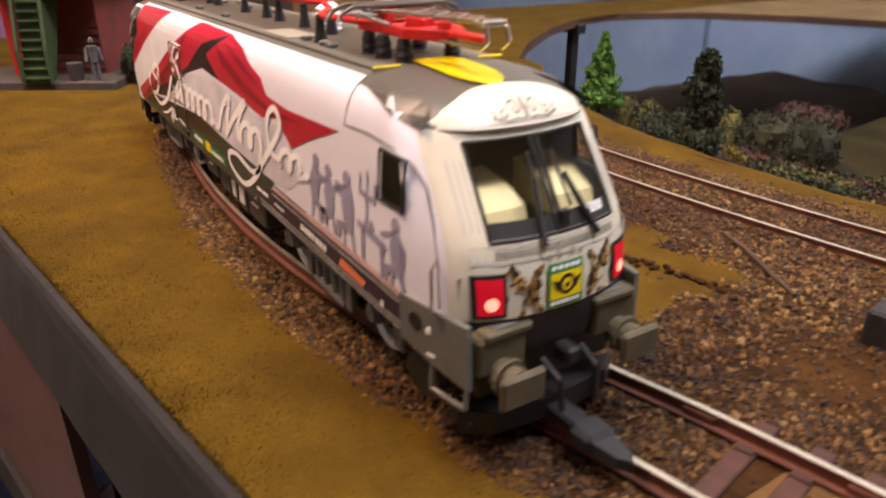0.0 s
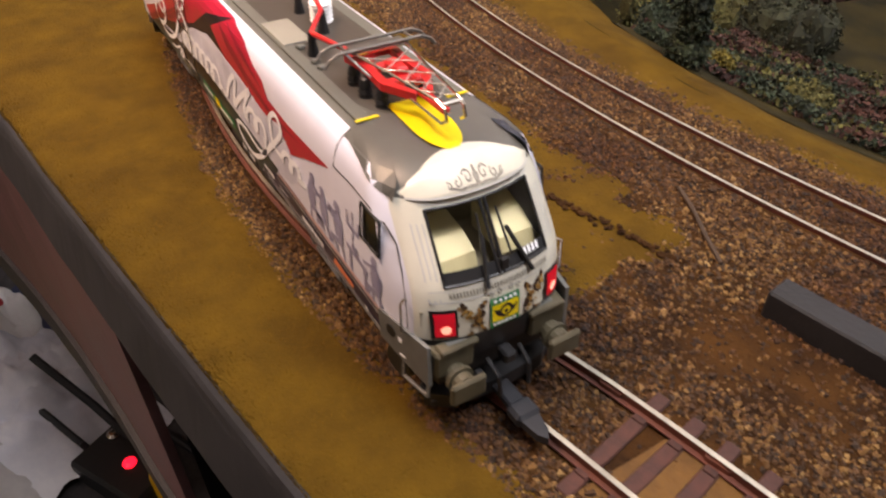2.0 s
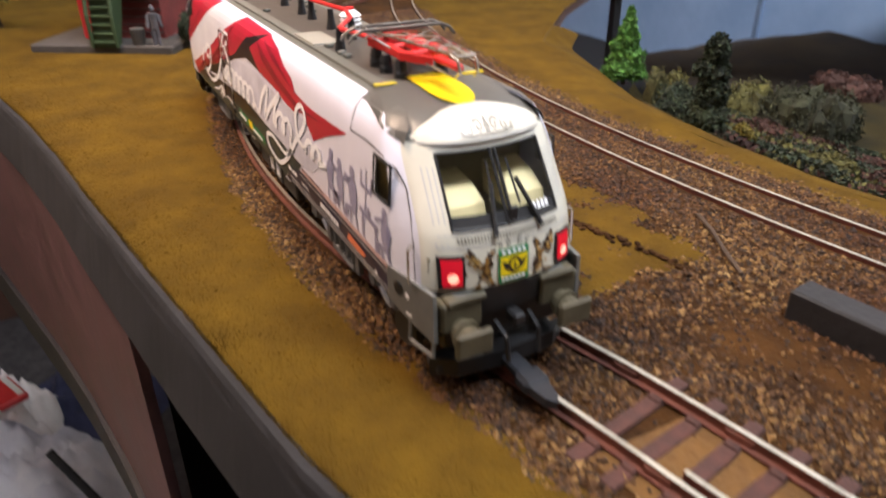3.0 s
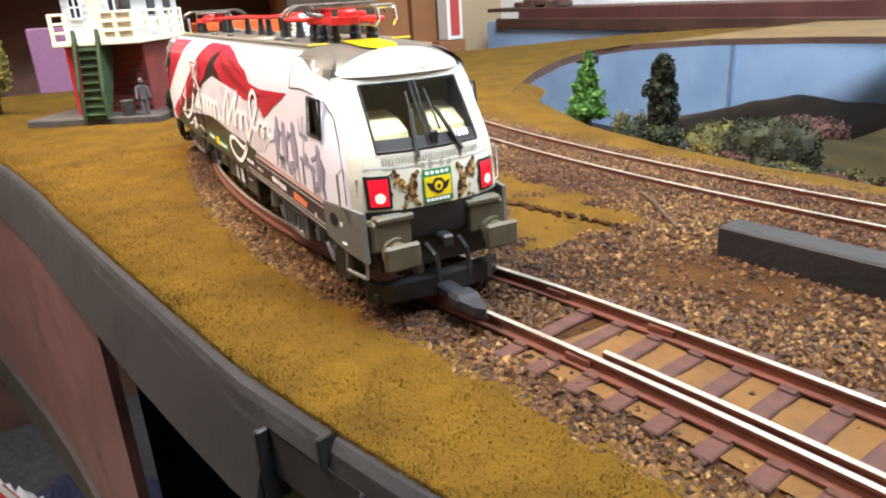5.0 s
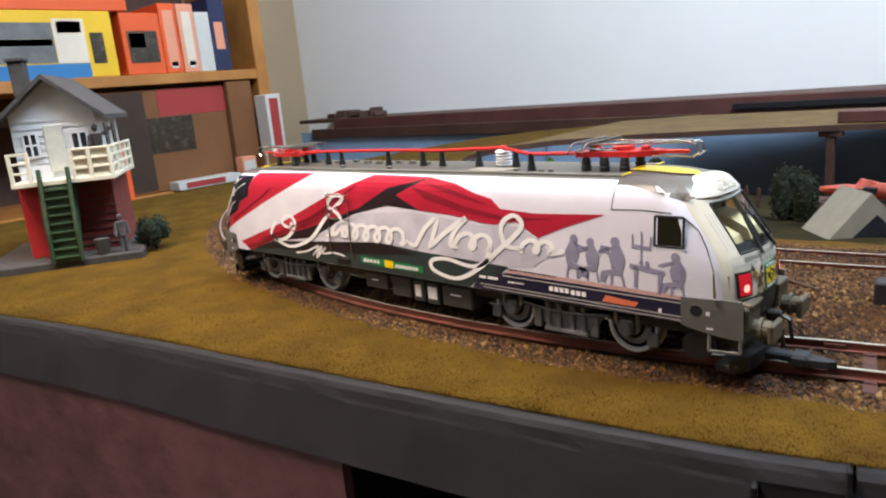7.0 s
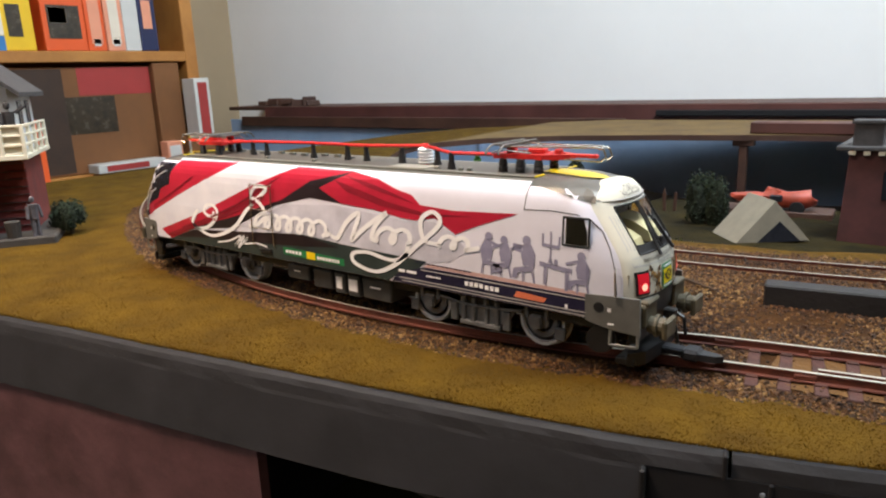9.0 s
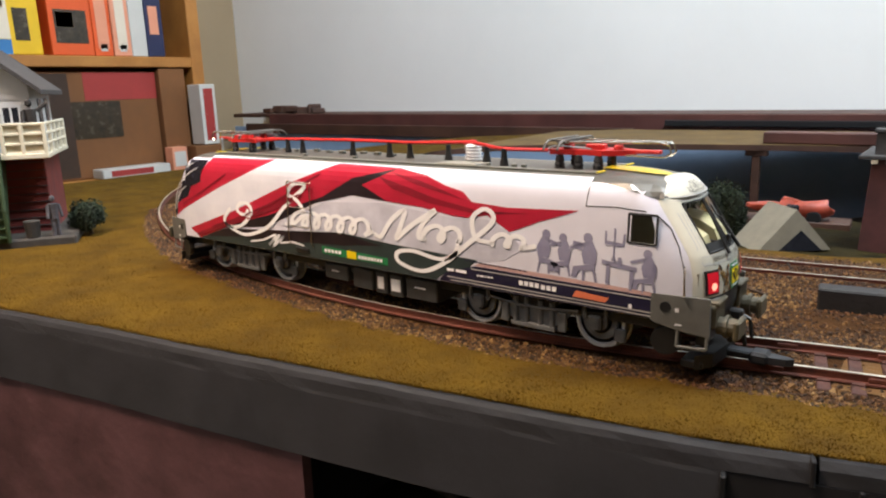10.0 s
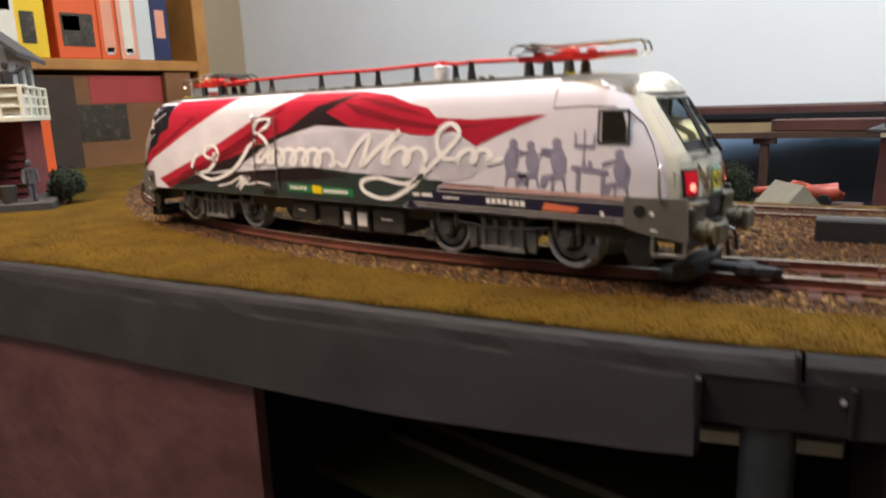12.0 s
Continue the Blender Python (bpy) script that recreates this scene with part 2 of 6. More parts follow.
def blob(bm, x, y, z, sx, sy, sz, rough=0.25, sub=2, seed=0):
    made = bmesh.ops.create_icosphere(bm, subdivisions=sub, radius=1)["verts"]
    for v in made:
        n = noise.noise(v.co * 1.9 + Vector((seed * 7.1, seed * 3.3, seed)))
        v.co *= 1 + rough * n * 2
        v.co = Vector((x + v.co.x * sx, y + v.co.y * sy, z + v.co.z * sz))


def quick_mesh(name, verts, faces, mats, parent=None, label="", kind="", smooth=False):
    mesh = bpy.data.meshes.new(name)
    mesh.from_pydata([tuple(c * MM for c in v) for v in verts], [], faces)
    for mat in (mats if isinstance(mats, (list, tuple)) else [mats]):
        mesh.materials.append(mat)
    if smooth:
        mesh.polygons.foreach_set("use_smooth", [True] * len(mesh.polygons))
    ob = new(name, mesh)
    ob.parent = parent
    return tagged(ob, label, kind=kind)


# ---------------------------------------------------------------- plan of the layout (millimetres)
RADIUS, CENTRE_Y = 430.0, 424.05
ARC_END = 115.0
RAIL_TOP = 3.5


def track_y(x, r=RADIUS):
    """The main line: an arc that runs out into the turnout."""
    if x <= ARC_END:
        return CENTRE_Y - math.sqrt(r * r - x * x)
    d = min(x - ARC_END, 180)
    return CENTRE_Y - math.sqrt(r * r - ARC_END * ARC_END) + 0.22 * (x - ARC_END) - 0.0006 * d * d


def from_main(x, y):
    """How far a spot lies from the main line's centre."""
    return abs(math.hypot(x, y - CENTRE_Y) - RADIUS) if x < ARC_END else abs(y - track_y(x)) * 0.97


def far_line(x):
    """Centre of the second track."""
    return 97.3 + 0.0007 * (x - 10) ** 2


def lerp(x, table):
    for (a, u), (b, v) in zip(table, table[1:]):
        if x <= b:
            return u + (v - u) * (x - a) / (b - a)
    return table[-1][1]


EDGE = [(-700, -300), (-300, -130), (-158, -91), (-112, -80), (-60, -69.5), (-23, -63.5), (15, -56.5), (50, -50), (84, -43.5), (110, -38.3), (130, -32.5), (145, -28), (180, -16), (400, 80)]
RIDGE = [(-137, 178), (-90, 160), (-38, 141), (15, 133), (60, 131), (110, 137), (150, 150), (420, 210)]


def edge_y(x):
    return lerp(x, EDGE)


def ground_z(x, y):
    return noise.noise(Vector((x * 0.03, y * 0.03, 1.7))) * 0.35 + noise.noise(Vector((x * 0.2, y * 0.2, 4.0))) * 0.2 - 0.2


def far_ballast_y(x):
    return lerp(x, [(-330, 186), (-200, 146), (-113, 126), (-55, 121), (-4, 119), (46, 123), (112, 130), (330, 158)]) + 3 * noise.noise(Vector((x * 0.03, 3, 0)))


# ---------------------------------------------------------------- room
def slab(name, x0, x1, y0, y1, z0, z1, mat):
    bm = bmesh.new()
    box(bm, (x0 + x1) / 2, (y0 + y1) / 2, (z0 + z1) / 2, x1 - x0, y1 - y0, z1 - z0)
    ob = part(name, bm, mat)
    return tagged(ob, kind="structure")


slab("floor", -1400, 1260, -1360, 1010, -800, -740, FLOOR)
slab("ceiling", -1400, 1260, -1360, 1010, 1350, 1400, CEILING)
slab("wall_north", -1340, 1200, 950, 1010, -740, 1350, WHITE_WALL)
slab("wall_west", -1400, -1340, -1360, 1010, -740, 1350, SHADE_TAN_WALL)
slab("wall_south", -1340, 1200, -1360, -1300, -740, 1350, SHADE_TAN_WALL)
slab("wall_east", 1200, 1260, -1360, 1010, -740, 1350, SHADE_TAN_WALL)


# ---------------------------------------------------------------- layout board
def sheet(name, xs, low, high, rows, mat, lift, label, parent=None, kind="structure", curve=1.6):
    """A ground sheet between two lines y = low(x) and y = high(x)."""
    verts, faces = [], []
    for x in xs:
        a, b = low(x), high(x)
        for j in range(rows + 1):
            y = a + (b - a) * (j / rows) ** curve
            verts.append((x, y, ground_z(x, y) + lift(x, y)))
    n = rows + 1
    for i in range(len(xs) - 1):
        for j in range(rows):
            k = i * n + j
            faces.append((k, k + n, k + n + 1, k + 1))
    return quick_mesh(name, verts, faces, mat, parent, label, kind, smooth=True)


XS = [-455 + 9 * i for i in range(96)]


def verge_y(x):
    """Far limit of the level ground: the lip of the pit, and beyond its left end the board's back."""
    if x < -330:
        return lerp(x, [(-455, 560), (-420, 650), (-331, 740)])
    return lerp(x, [(-330, 440), (-318, 390), (-275, 320), (-215, 250)] + RIDGE) + (1.5 * noise.noise(Vector((x * 0.05, 1, 0))) if x > -130 else 0)


sheet("ground", XS, edge_y, verge_y, 64, GRASS, lambda x, y: 0, "olive-brown flocked grass mat over the layout board")

MEADOW = material("meadow_brown_green", (0.036, 0.026, 0.007), 0.95, second=(0.012, 0.010, 0.005), scale=30, bump=0.8, bump_scale=900, spec=0.1)


def meadow_lip(x):
    return lerp(x, [(-320, 420), (-215, 292)] + [(a, b + 19) for a, b in RIDGE])


def meadow_z(x, y):
    t = (y - meadow_lip(x)) / (560 - meadow_lip(x))
    z = -6.5 + lerp(t, [(0, 0), (0.05, -9), (0.2, -28), (0.45, -44), (1, -56)])
    z -= min(90, 0.9 * max(0, -45 - x - 0.15 * (y - 150)))
    return z + 2.5 * noise.noise(Vector((x * 0.03, y * 0.03, 8))) * min(1, 5 * t)


def pit_side():
    """The grassy slope from the lip of the pit down to its meadow."""
    verts, faces = [], []
    cols = [-170 + 10 * i for i in range(60)]
    rows = (0, 4, 8, 12, 16, 20)
    for x in cols:
        lip = lerp(x, [(-215, 250)] + RIDGE)
        for d in rows:
            verts.append((x, lip + d, ground_z(x, lip) - 7 * (d / 20) ** 1.4 + (0.8 * noise.noise(Vector((x * 0.05, d * 0.1, 4))) if d else 0)))
    n = len(rows)
    for i in range(len(cols) - 1):
        for j in range(n - 1):
            k = i * n + j
            faces.append((k, k + n, k + n + 1, k + 1))
    tagged(quick_mesh("grass_slope", verts, faces, GRASS, smooth=True), "olive-brown grass slope down into the pit", "slope", kind="structure")
    verts, faces = [], []
    for i in range(41):
        t = i / 40
        for j in range(41):
            x = -320 + 18.5 * j
            y = meadow_lip(x) + (560 - meadow_lip(x)) * t
            verts.append((x, y, meadow_z(x, y)))
    for i in range(40):
        for j in range(40):
            k = i * 41 + j
            faces.append((k, k + 1, k + 42, k + 41))
    tagged(quick_mesh("lower_ground", verts, faces, MEADOW, smooth=True), "brown and dark green meadow on the floor of the pit", kind="structure")


pit_side()

BX = [-330 + 4 * i for i in range(166)]


def bed_low(x):
    out = lerp(x, [(-330, 18), (-113, 20), (-35, 17.5), (20, 19.5), (99, 21), (330, 22)])
    return track_y(x) - out + 2.2 * noise.noise(Vector((x * 0.12, 0, 0)))


def turf(x, y):
    """How far a spot lies inside the grassy patch between the tracks (0 to 1)."""
    n = 12 * noise.noise(Vector((x * 0.04, y * 0.05, 21))) + 9 * noise.noise(Vector((x * 0.12, y * 0.12, 2))) + 6 * noise.noise(Vector((x * 0.33, y * 0.33, 5)))
    inner = (y - track_y(x) - 20 + 0.7 * n) / 8
    outer = (74 - y + 0.4 * n) / 10
    return max(0.0, min(1.0, inner, outer, (96 + 0.5 * n - x) / 10))


def bed_lift(x, y):
    a, b = bed_low(x), far_ballast_y(x)
    rim = max(0, min(1, (y - a) / 5, (b - y) / 8))
    crown = lerp(x, [(-400, 0.8), (95, 0.8), (118, 0.4), (128, 0), (400, 0)]) * max(0, 1 - max(0, from_main(x, y) - 6) / 4)
    crown += 0.8 * max(0, 1 - max(0, abs(y - far_line(x)) - 12) / 10)
    patch = turf(x, y)
    return -0.5 + (0.8 + crown) * rim - 1.25 * patch + 0.8 * min(1, max(0, noise.noise(Vector((x * 0.09, y * 0.09, 3))) * 2)) * (patch > 0)


def bed_high(x):
    return max(far_ballast_y(x), bed_low(x) + 30)


sheet("ballast_bed", BX, bed_low, bed_high, 60, SOIL, bed_lift, "brown soil under scattered ballast stones", curve=1.2)


def edge_normal(x):
    slope = (edge_y(x + 5) - edge_y(x - 5)) / 10
    return slope / math.hypot(1, slope), -1 / math.hypot(1, slope)


def edge_strip(name, xs, profile, mat, root, label):
    """A board along the curved edge; the profile gives (outward, height, wobble) at each x."""
    verts, faces = [], []
    for x in xs:
        y = edge_y(x)
        nx, ny = edge_normal(x)
        rows = profile(x)
        for out, z in rows:
            wob = 0.22 * noise.noise(Vector((x * 0.09, z * 0.3, 0))) + 0.07 * noise.noise(Vector((x * 0.5, z * 0.5, 3)))
            verts.append((x + nx * (out + wob), y + ny * (out + wob), z + wob))
    n = len(rows)
    for i in range(len(xs) - 1):
        for j in range(n - 1):
            k = i * n + j
            faces.append((k, k + n, k + n + 1, k + 1))
    faces.append(tuple(range(n))), faces.append(tuple(range((len(xs) - 1) * n, len(xs) * n)))
    return quick_mesh(name, verts, faces, mat, root, label, smooth=False)


def fascia():
    root = thing("layout_board", 0, 0, 0, label="dark grey painted edge of the layout board, worn along its top", category="board", kind="structure")
    xs = [-450 + 5 * i for i in range(114)] + [117.6]
    edge_strip("edge_lip", xs + [120.5 + 4 * i for i in range(4)], lambda x: ((-5, -0.6), (-0.6, -0.5), (0.6, -0.8), (1.5, -1.6), (2.1, -3.0), (2.6, -5.39), (-5, -5.39)), LIP, root, "worn rounded lip along the board's top")
    edge_strip("edge_board", xs, lambda x: ((-2, -5.4), (2.6, -5.4), (2.9, -6.4), (6.4, lerp(x, [(-450, -23), (60, -22.6), (117.6, -19.4)])), (0, lerp(x, [(-450, -23), (60, -22.6), (117.6, -19.4)]))), FASCIA, root, "dark grey curved edge board")
    # the next module behind the joint
    xs = [134 + 6 * i for i in range(20)]
    edge_strip("module_edge_lip", xs, lambda x: ((-5, -0.6), (-0.6, -0.5), (0.9, -1.0), (1.9, -2.6), (2.3, -5.4), (-5, -5.4)), LIP, root, "worn lip of the next module")
    edge_strip("module_edge_board", [118.4 + 3 * i for i in range(26)], lambda x: ((-3, -5.6), (2.4, -5.6), (2.6, -14.2), (-3, -14.2)), FASCIA, root, "dark edge board of the next module")
    bm = bmesh.new()
    box(bm, 133.0, edge_y(133) - 0.5, -3.2, 0.9, 5.5, 5.5, 0.2, turn=16)
    part("joint_gap", bm, VOID, root)
    bm = bmesh.new()
    box(bm, 118.6, edge_y(118.6) - 2.6, -12.5, 1.2, 4.5, 14, 0.3, turn=16)
    part("joint_post", bm, BLACKPLASTIC, root)
    bm = bmesh.new()
    rod(bm, (140.3, edge_y(140) - 2.9, -8), (140.3, edge_y(140) - 1.5, -8), 0.5, 8)
    part("bolt", bm, STEEL, root, "small pale bolt head")
    bm = bmesh.new()
    box(bm, 141.2, edge_y(141) - 1.0, -10, 0.9, 4, 9, 0.2, turn=18)
    part("joint_cleat", bm, VOID, root)
    bm = bmesh.new()
    box(bm, 174, -4, -58, 66, 24, 88, 0.5, turn=19)
    part("end_board", bm, material("end_board_maroon", (0.028, 0.014, 0.016), 0.7, vary=0.3, scale=30), root, "reddish brown end board")
    # Underside slab, coloured black so that the space below reads as shaded.
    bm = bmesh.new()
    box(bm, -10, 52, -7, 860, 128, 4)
    part("deck", bm, VOID, root, "underside of the board, its shade put into the black colour")
    return root


fascia()


def leg_panel(name, z0, z1, out, right, mat, label):
    """An upright panel that follows the curved edge of the board."""
    verts, faces = [], []
    xs = [-445 + 10 * i for i in range(46)] + [right]
    for x in xs:
        y = edge_y(x) - out
        verts += [(x, y, z0), (x, y, z1), (x, y + 3, z1), (x, y + 3, z0)]
    for i in range(len(xs) - 1):
        for j in range(4):
            a, c = i * 4 + j, i * 4 + (j + 1) % 4
            faces.append((a, c, c + 4, a + 4))
    faces += [(0, 1, 2, 3), tuple(range(len(verts) - 4, len(verts)))]
    return tagged(quick_mesh(name, verts, faces, mat), label, "panel", kind="structure")


leg_panel("leg_panel", -136, -22.8, 5.6, 19.0, PLY, "reddish brown painted plywood leg panel under the board")
leg_panel("lower_edge_board", -160, -136.4, 8.0, 19.0, FASCIA, "dark grey lower edge board below the leg panel")


LOWRAIL = material("dull_rail_steel", (0.20, 0.17, 0.14), 0.45, metal=0.3, vary=0.2)


def lower_level():
    root = thing("lower_level", 0, 0, 0, label="dark lower level of the layout with green base and rails", category="board", kind="structure")
    bm = bmesh.new()
    box(bm, 160, 128, -66, 320, 314, 4, 0.5)
    part("lower_board", bm, material("lower_green", (0.045, 0.05, 0.008), 0.95, vary=0.3, scale=40), root, "dark green lower board")
    for x0, y0, x1, y1 in ((8, -3.7, 140, -15), (10, 9.4, 160, -3.7)):
        bm = bmesh.new()
        box(bm, (x0 + x1) / 2, (y0 + y1) / 2, -62.6, math.hypot(x1 - x0, y1 - y0), 1.0, 2.4, turn=math.degrees(math.atan2(y1 - y0, x1 - x0)))
        part("rail", bm, LOWRAIL, root)
    bm = bmesh.new()
    prism(bm, [(103, -38.2), (103, -35.2), (137, -29.8), (137, -33.0)], "y", -1.5, 1.5)
    part("white_strip", bm, WHITE_WALL, root)
    # Two added black sheets stand in for the shade under the board.
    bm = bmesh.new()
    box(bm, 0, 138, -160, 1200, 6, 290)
    part("shade_screen", bm, VOID, root)
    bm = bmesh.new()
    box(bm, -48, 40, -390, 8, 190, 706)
    part("shade_side", bm, VOID, root)
    return root


lower_level()
bm = bmesh.new()
rod(bm, (128, -27, -420), (128, -27, -9), 4.8, 20)
tagged(part("support_tube", bm, material("tube_grey", (0.12, 0.14, 0.16), 0.4, metal=0.5, vary=0.3, scale=40), smooth=True), "round grey metal support tube under the board", "tube", kind="structure")


# ---------------------------------------------------------------- track
RAIL_PROFILE = ((-1.15, 0), (1.15, 0), (1.15, 0.35), (0.3, 0.6), (0.3, 1.7), (0.5, 1.9), (0.5, 2.45), (-0.5, 2.45), (-0.5, 1.9), (-0.3, 1.7), (-0.3, 0.6), (-1.15, 0.35))


def rail(name, line, top, parent, label=""):
    """A rail of true section along a line of (x, y); the running surface is at height top(x, y)."""
    verts, faces, n = [], [], len(RAIL_PROFILE)
    for i, (x, y) in enumerate(line):
        x0, y0 = line[max(0, i - 1)]
        x1, y1 = line[min(len(line) - 1, i + 1)]
        d = math.hypot(x1 - x0, y1 - y0)
        nx, ny = -(y1 - y0) / d, (x1 - x0) / d
        for u, h in RAIL_PROFILE:
            verts.append((x + nx * u, y + ny * u, top(x, y) - 2.45 + h))
    for i in range(len(line) - 1):
        for j in range(n):
            a, b = i * n + j, i * n + (j + 1) % n
            faces.append((a, b, b + n, a + n))
    faces.append(tuple(range(n))), faces.append(tuple(range((len(line) - 1) * n, len(line) * n)))
    ob = quick_mesh(name, verts, faces, [RUST, HEAD], parent, label)
    for k in range(len(line) - 1):
        ob.data.polygons[k * n + 6].material_index = 1
    return ob


main_track = thing("railway_track", 0, 0, 0, label="curved model railway track with rusty brown rails in stone ballast", category="track", kind="structure")
line_x = [-320 + 6 * i for i in range(108)]
for r in (438.25, 421.75):
    rail("rail", [(x, track_y(x, r)) for x in line_x], lambda x, y: RAIL_TOP, main_track)
rail("check_rail", [(x, track_y(x, 438.25) + 2.6) for x in [142 + 6 * i for i in range(26)]], lambda x, y: RAIL_TOP, main_track, "check rail of the turnout with a bright top")
for x in (118.0, 140.0):
    for r in (438.25, 421.75):
        y = track_y(x, r)
        bm = bmesh.new()
        box(bm, x, y, RAIL_TOP - 1.3, 5.0, 1.5, 1.3, 0.2, turn=14)
        part("fishplate", bm, RUST, main_track)

far_track = thing("railway_track", 0, 0, 0, label="second model railway track sunk in brown ballast", category="track", kind="structure")
for side in (-8.25, 8.25):
    rail("rail", [(x, far_line(x) + side) for x in range(-330, 330, 8)], lambda x, y: 2.2, far_track)


def track_frame(x):
    """The pose on the main line's centre at x."""
    return pose(x * MM, track_y(x) * MM, 0, 0, 0, math.degrees(math.atan((track_y(x + 1) - track_y(x - 1)) / 2)))


SLEEPER_BM = bmesh.new()
box(SLEEPER_BM, 0, 0, 0.2, 3.0, 30, 1.7, 0.25)
for dy in (-8.25, 8.25):
    box(SLEEPER_BM, 0, dy, 1.15, 2.6, 4.4, 0.6, 0.15)
first_sleeper = part("sleeper", SLEEPER_BM, SLEEPER, main_track)
first_sleeper.matrix_basis = track_frame(127)
for k in range(1, 20):
    ob = new("sleeper", first_sleeper.data)
    ob.parent = main_track
    ob.matrix_basis = track_frame(127 + 7.2 * k) @ pose(0, 0, 0, 0, 0, random.Random(k).uniform(-1.5, 1.5))
verts, faces = [], []
for k in range(60):
    x = 131 + 2.4 * k
    for d in (-13, -9, -5, -1, 3, 6, 7.6):
        verts.append((x, track_y(x) + d, 0.55 + 0.5 * noise.noise(Vector((k * 0.4, d * 0.3, 0)))))
for k in range(59):
    for j in range(6):
        a = k * 7 + j
        faces.append((a, a + 7, a + 8, a + 1))
quick_mesh("sand_fill", verts, faces, SAND, main_track, "yellow sand between the sleepers", smooth=True)
# ---------------------------------------------------------------- the locomotive (own axes: x ahead, z from the rail top)
LEVELS = ((13.3, 16.85, 104.5), (14.2, 16.9, 104.7), (18.6, 16.9, 105.0), (23, 16.9, 104.8), (26.5, 16.75, 104.0), (28, 16.6, 103.4),
          (30, 16.45, 102.2), (33, 16.25, 100.2), (36, 15.95, 98.1), (38.2, 15.6, 96.6), (39.6, 15.2, 95.8), (41, 14.6, 94.9), (42.3, 13.5, 92.6),
          (43.2, 12.0, 88.4), (43.8, 10.2, 82.0), (44.1, 8.2, 76.5))
UFRONT = (-1, -0.96, -0.9, -0.8, -0.69, -0.5, -0.3, -0.1, 0.1, 0.3, 0.5, 0.69, 0.8, 0.9, 0.96, 1)
XSIDE = (86.0, 75.0, 60, 45, 30, 15, 0, -15, -30, -45, -60, -75.0, -86.0)


FRONT_WIDTH = [(13.3, 14.9), (18.6, 14.9), (26, 14.6), (28, 14.5), (33, 14.2), (38.2, 13.9), (39.6, 13.4), (41, 12.6), (42.3, 11.2), (43.2, 9.8), (43.8, 8.6), (44.1, 7.4)]


def front_hw(z):
    return lerp(z, FRONT_WIDTH)


def side_w(x, z):
    """Half the width of the body at a place: it narrows towards both noses."""
    end = nose_x(z) - 4.9
    start = min(end - 2.6, 91.6)
    t = max(0, min(1, (abs(x) - start) / (end - start)))
    return half_width(z) + (front_hw(z) - half_width(z)) * t


def half_width(z):
    return lerp(z, [(a, b) for a, b, _ in LEVELS])


def nose_x(z):
    return lerp(z, [(a, c) for a, _, c in LEVELS])


def front_x(y, z):
    u = min(1, abs(y) / front_hw(z))
    return nose_x(z) - 3.0 * u * u - 1.9 * u ** 8


def loco_body(root):
    bm = bmesh.new()
    rings = []
    for z, hw, xf in LEVELS:
        fw = front_hw(z)
        ring = [(front_x(u * fw, z), u * fw, z) for u in UFRONT]
        end = xf - 6.7
        ring += [(min(end - 0.8, 91.6), hw, z)]
        ring += [(min(x, end - 1.6 - 0.4 * i), hw, z) if x > 0 else (max(x, -(end - 1.6 - 0.4 * (12 - i))), hw, z) for i, x in enumerate(XSIDE)]
        ring += [(-min(end - 0.8, 91.6), hw, z)]
        ring += [(-front_x(u * fw, z), -u * fw, z) for u in UFRONT]
        ring += [(-min(end - 0.8, 91.6), -hw, z)]
        ring += [((-min(-x, end - 1.6 - 0.4 * (12 - j)) if x < 0 else min(x, end - 1.6 - 0.4 * j)), -hw, z) for j, x in reversed(list(enumerate(XSIDE)))]
        ring += [(min(end - 0.8, 91.6), -hw, z)]
        rings.append([bm.verts.new(p) for p in ring])
    n, m = len(rings[0]), len(UFRONT)
    s = len(XSIDE) + 2
    for i in range(len(rings) - 1):
        z0, z1 = LEVELS[i][0], LEVELS[i + 1][0]
        for k in range(n):
            a, b = rings[i][k], rings[i][(k + 1) % n]
            c, d = rings[i + 1][(k + 1) % n], rings[i + 1][k]
            on_front, on_rear = k < m - 1, m + s <= k < 2 * m + s - 1
            kk = k if on_front else k - m - s
            if (on_front or on_rear) and 28 <= z0 and z1 <= 38.2 and 4 <= kk < m - 5:
                continue
            cab = k in (m, 2 * m + s + s - 2, m + s - 3, 2 * m + s + 1, )
            if cab and 30 <= z0 and z1 <= 36:
                continue
            f = bm.faces.new((a, b, c, d))
            mid = f.calc_center_median()
            if on_front:
                f.material_index = 1
            elif mid.z > 43.3 and abs(mid.x) < 75:
                f.material_index = 4
            elif abs(mid.x) >= 75 and mid.z > (41.2 if abs(mid.x) > 86 else 42.2):
                f.material_index = 3
            if on_front and mid.z > 40.0:
                f.material_index = 3
            if on_rear:
                f.material_index = 5
            if mid.z < 18.6 and abs(mid.x) > 91.0:
                f.material_index = 6
    top = bm.faces.new(rings[-1])
    top.material_index = 2
    bm.faces.new(list(reversed(rings[0])))
    bmesh.ops.recalc_face_normals(bm, faces=bm.faces)
    return part("body", bm, [BODY, CREAM, ROOF, CABROOF, LIGHTROOF, BLUE_BLACK, BLACKPLASTIC], root, "white and lavender printed plastic body shell", smooth=True)


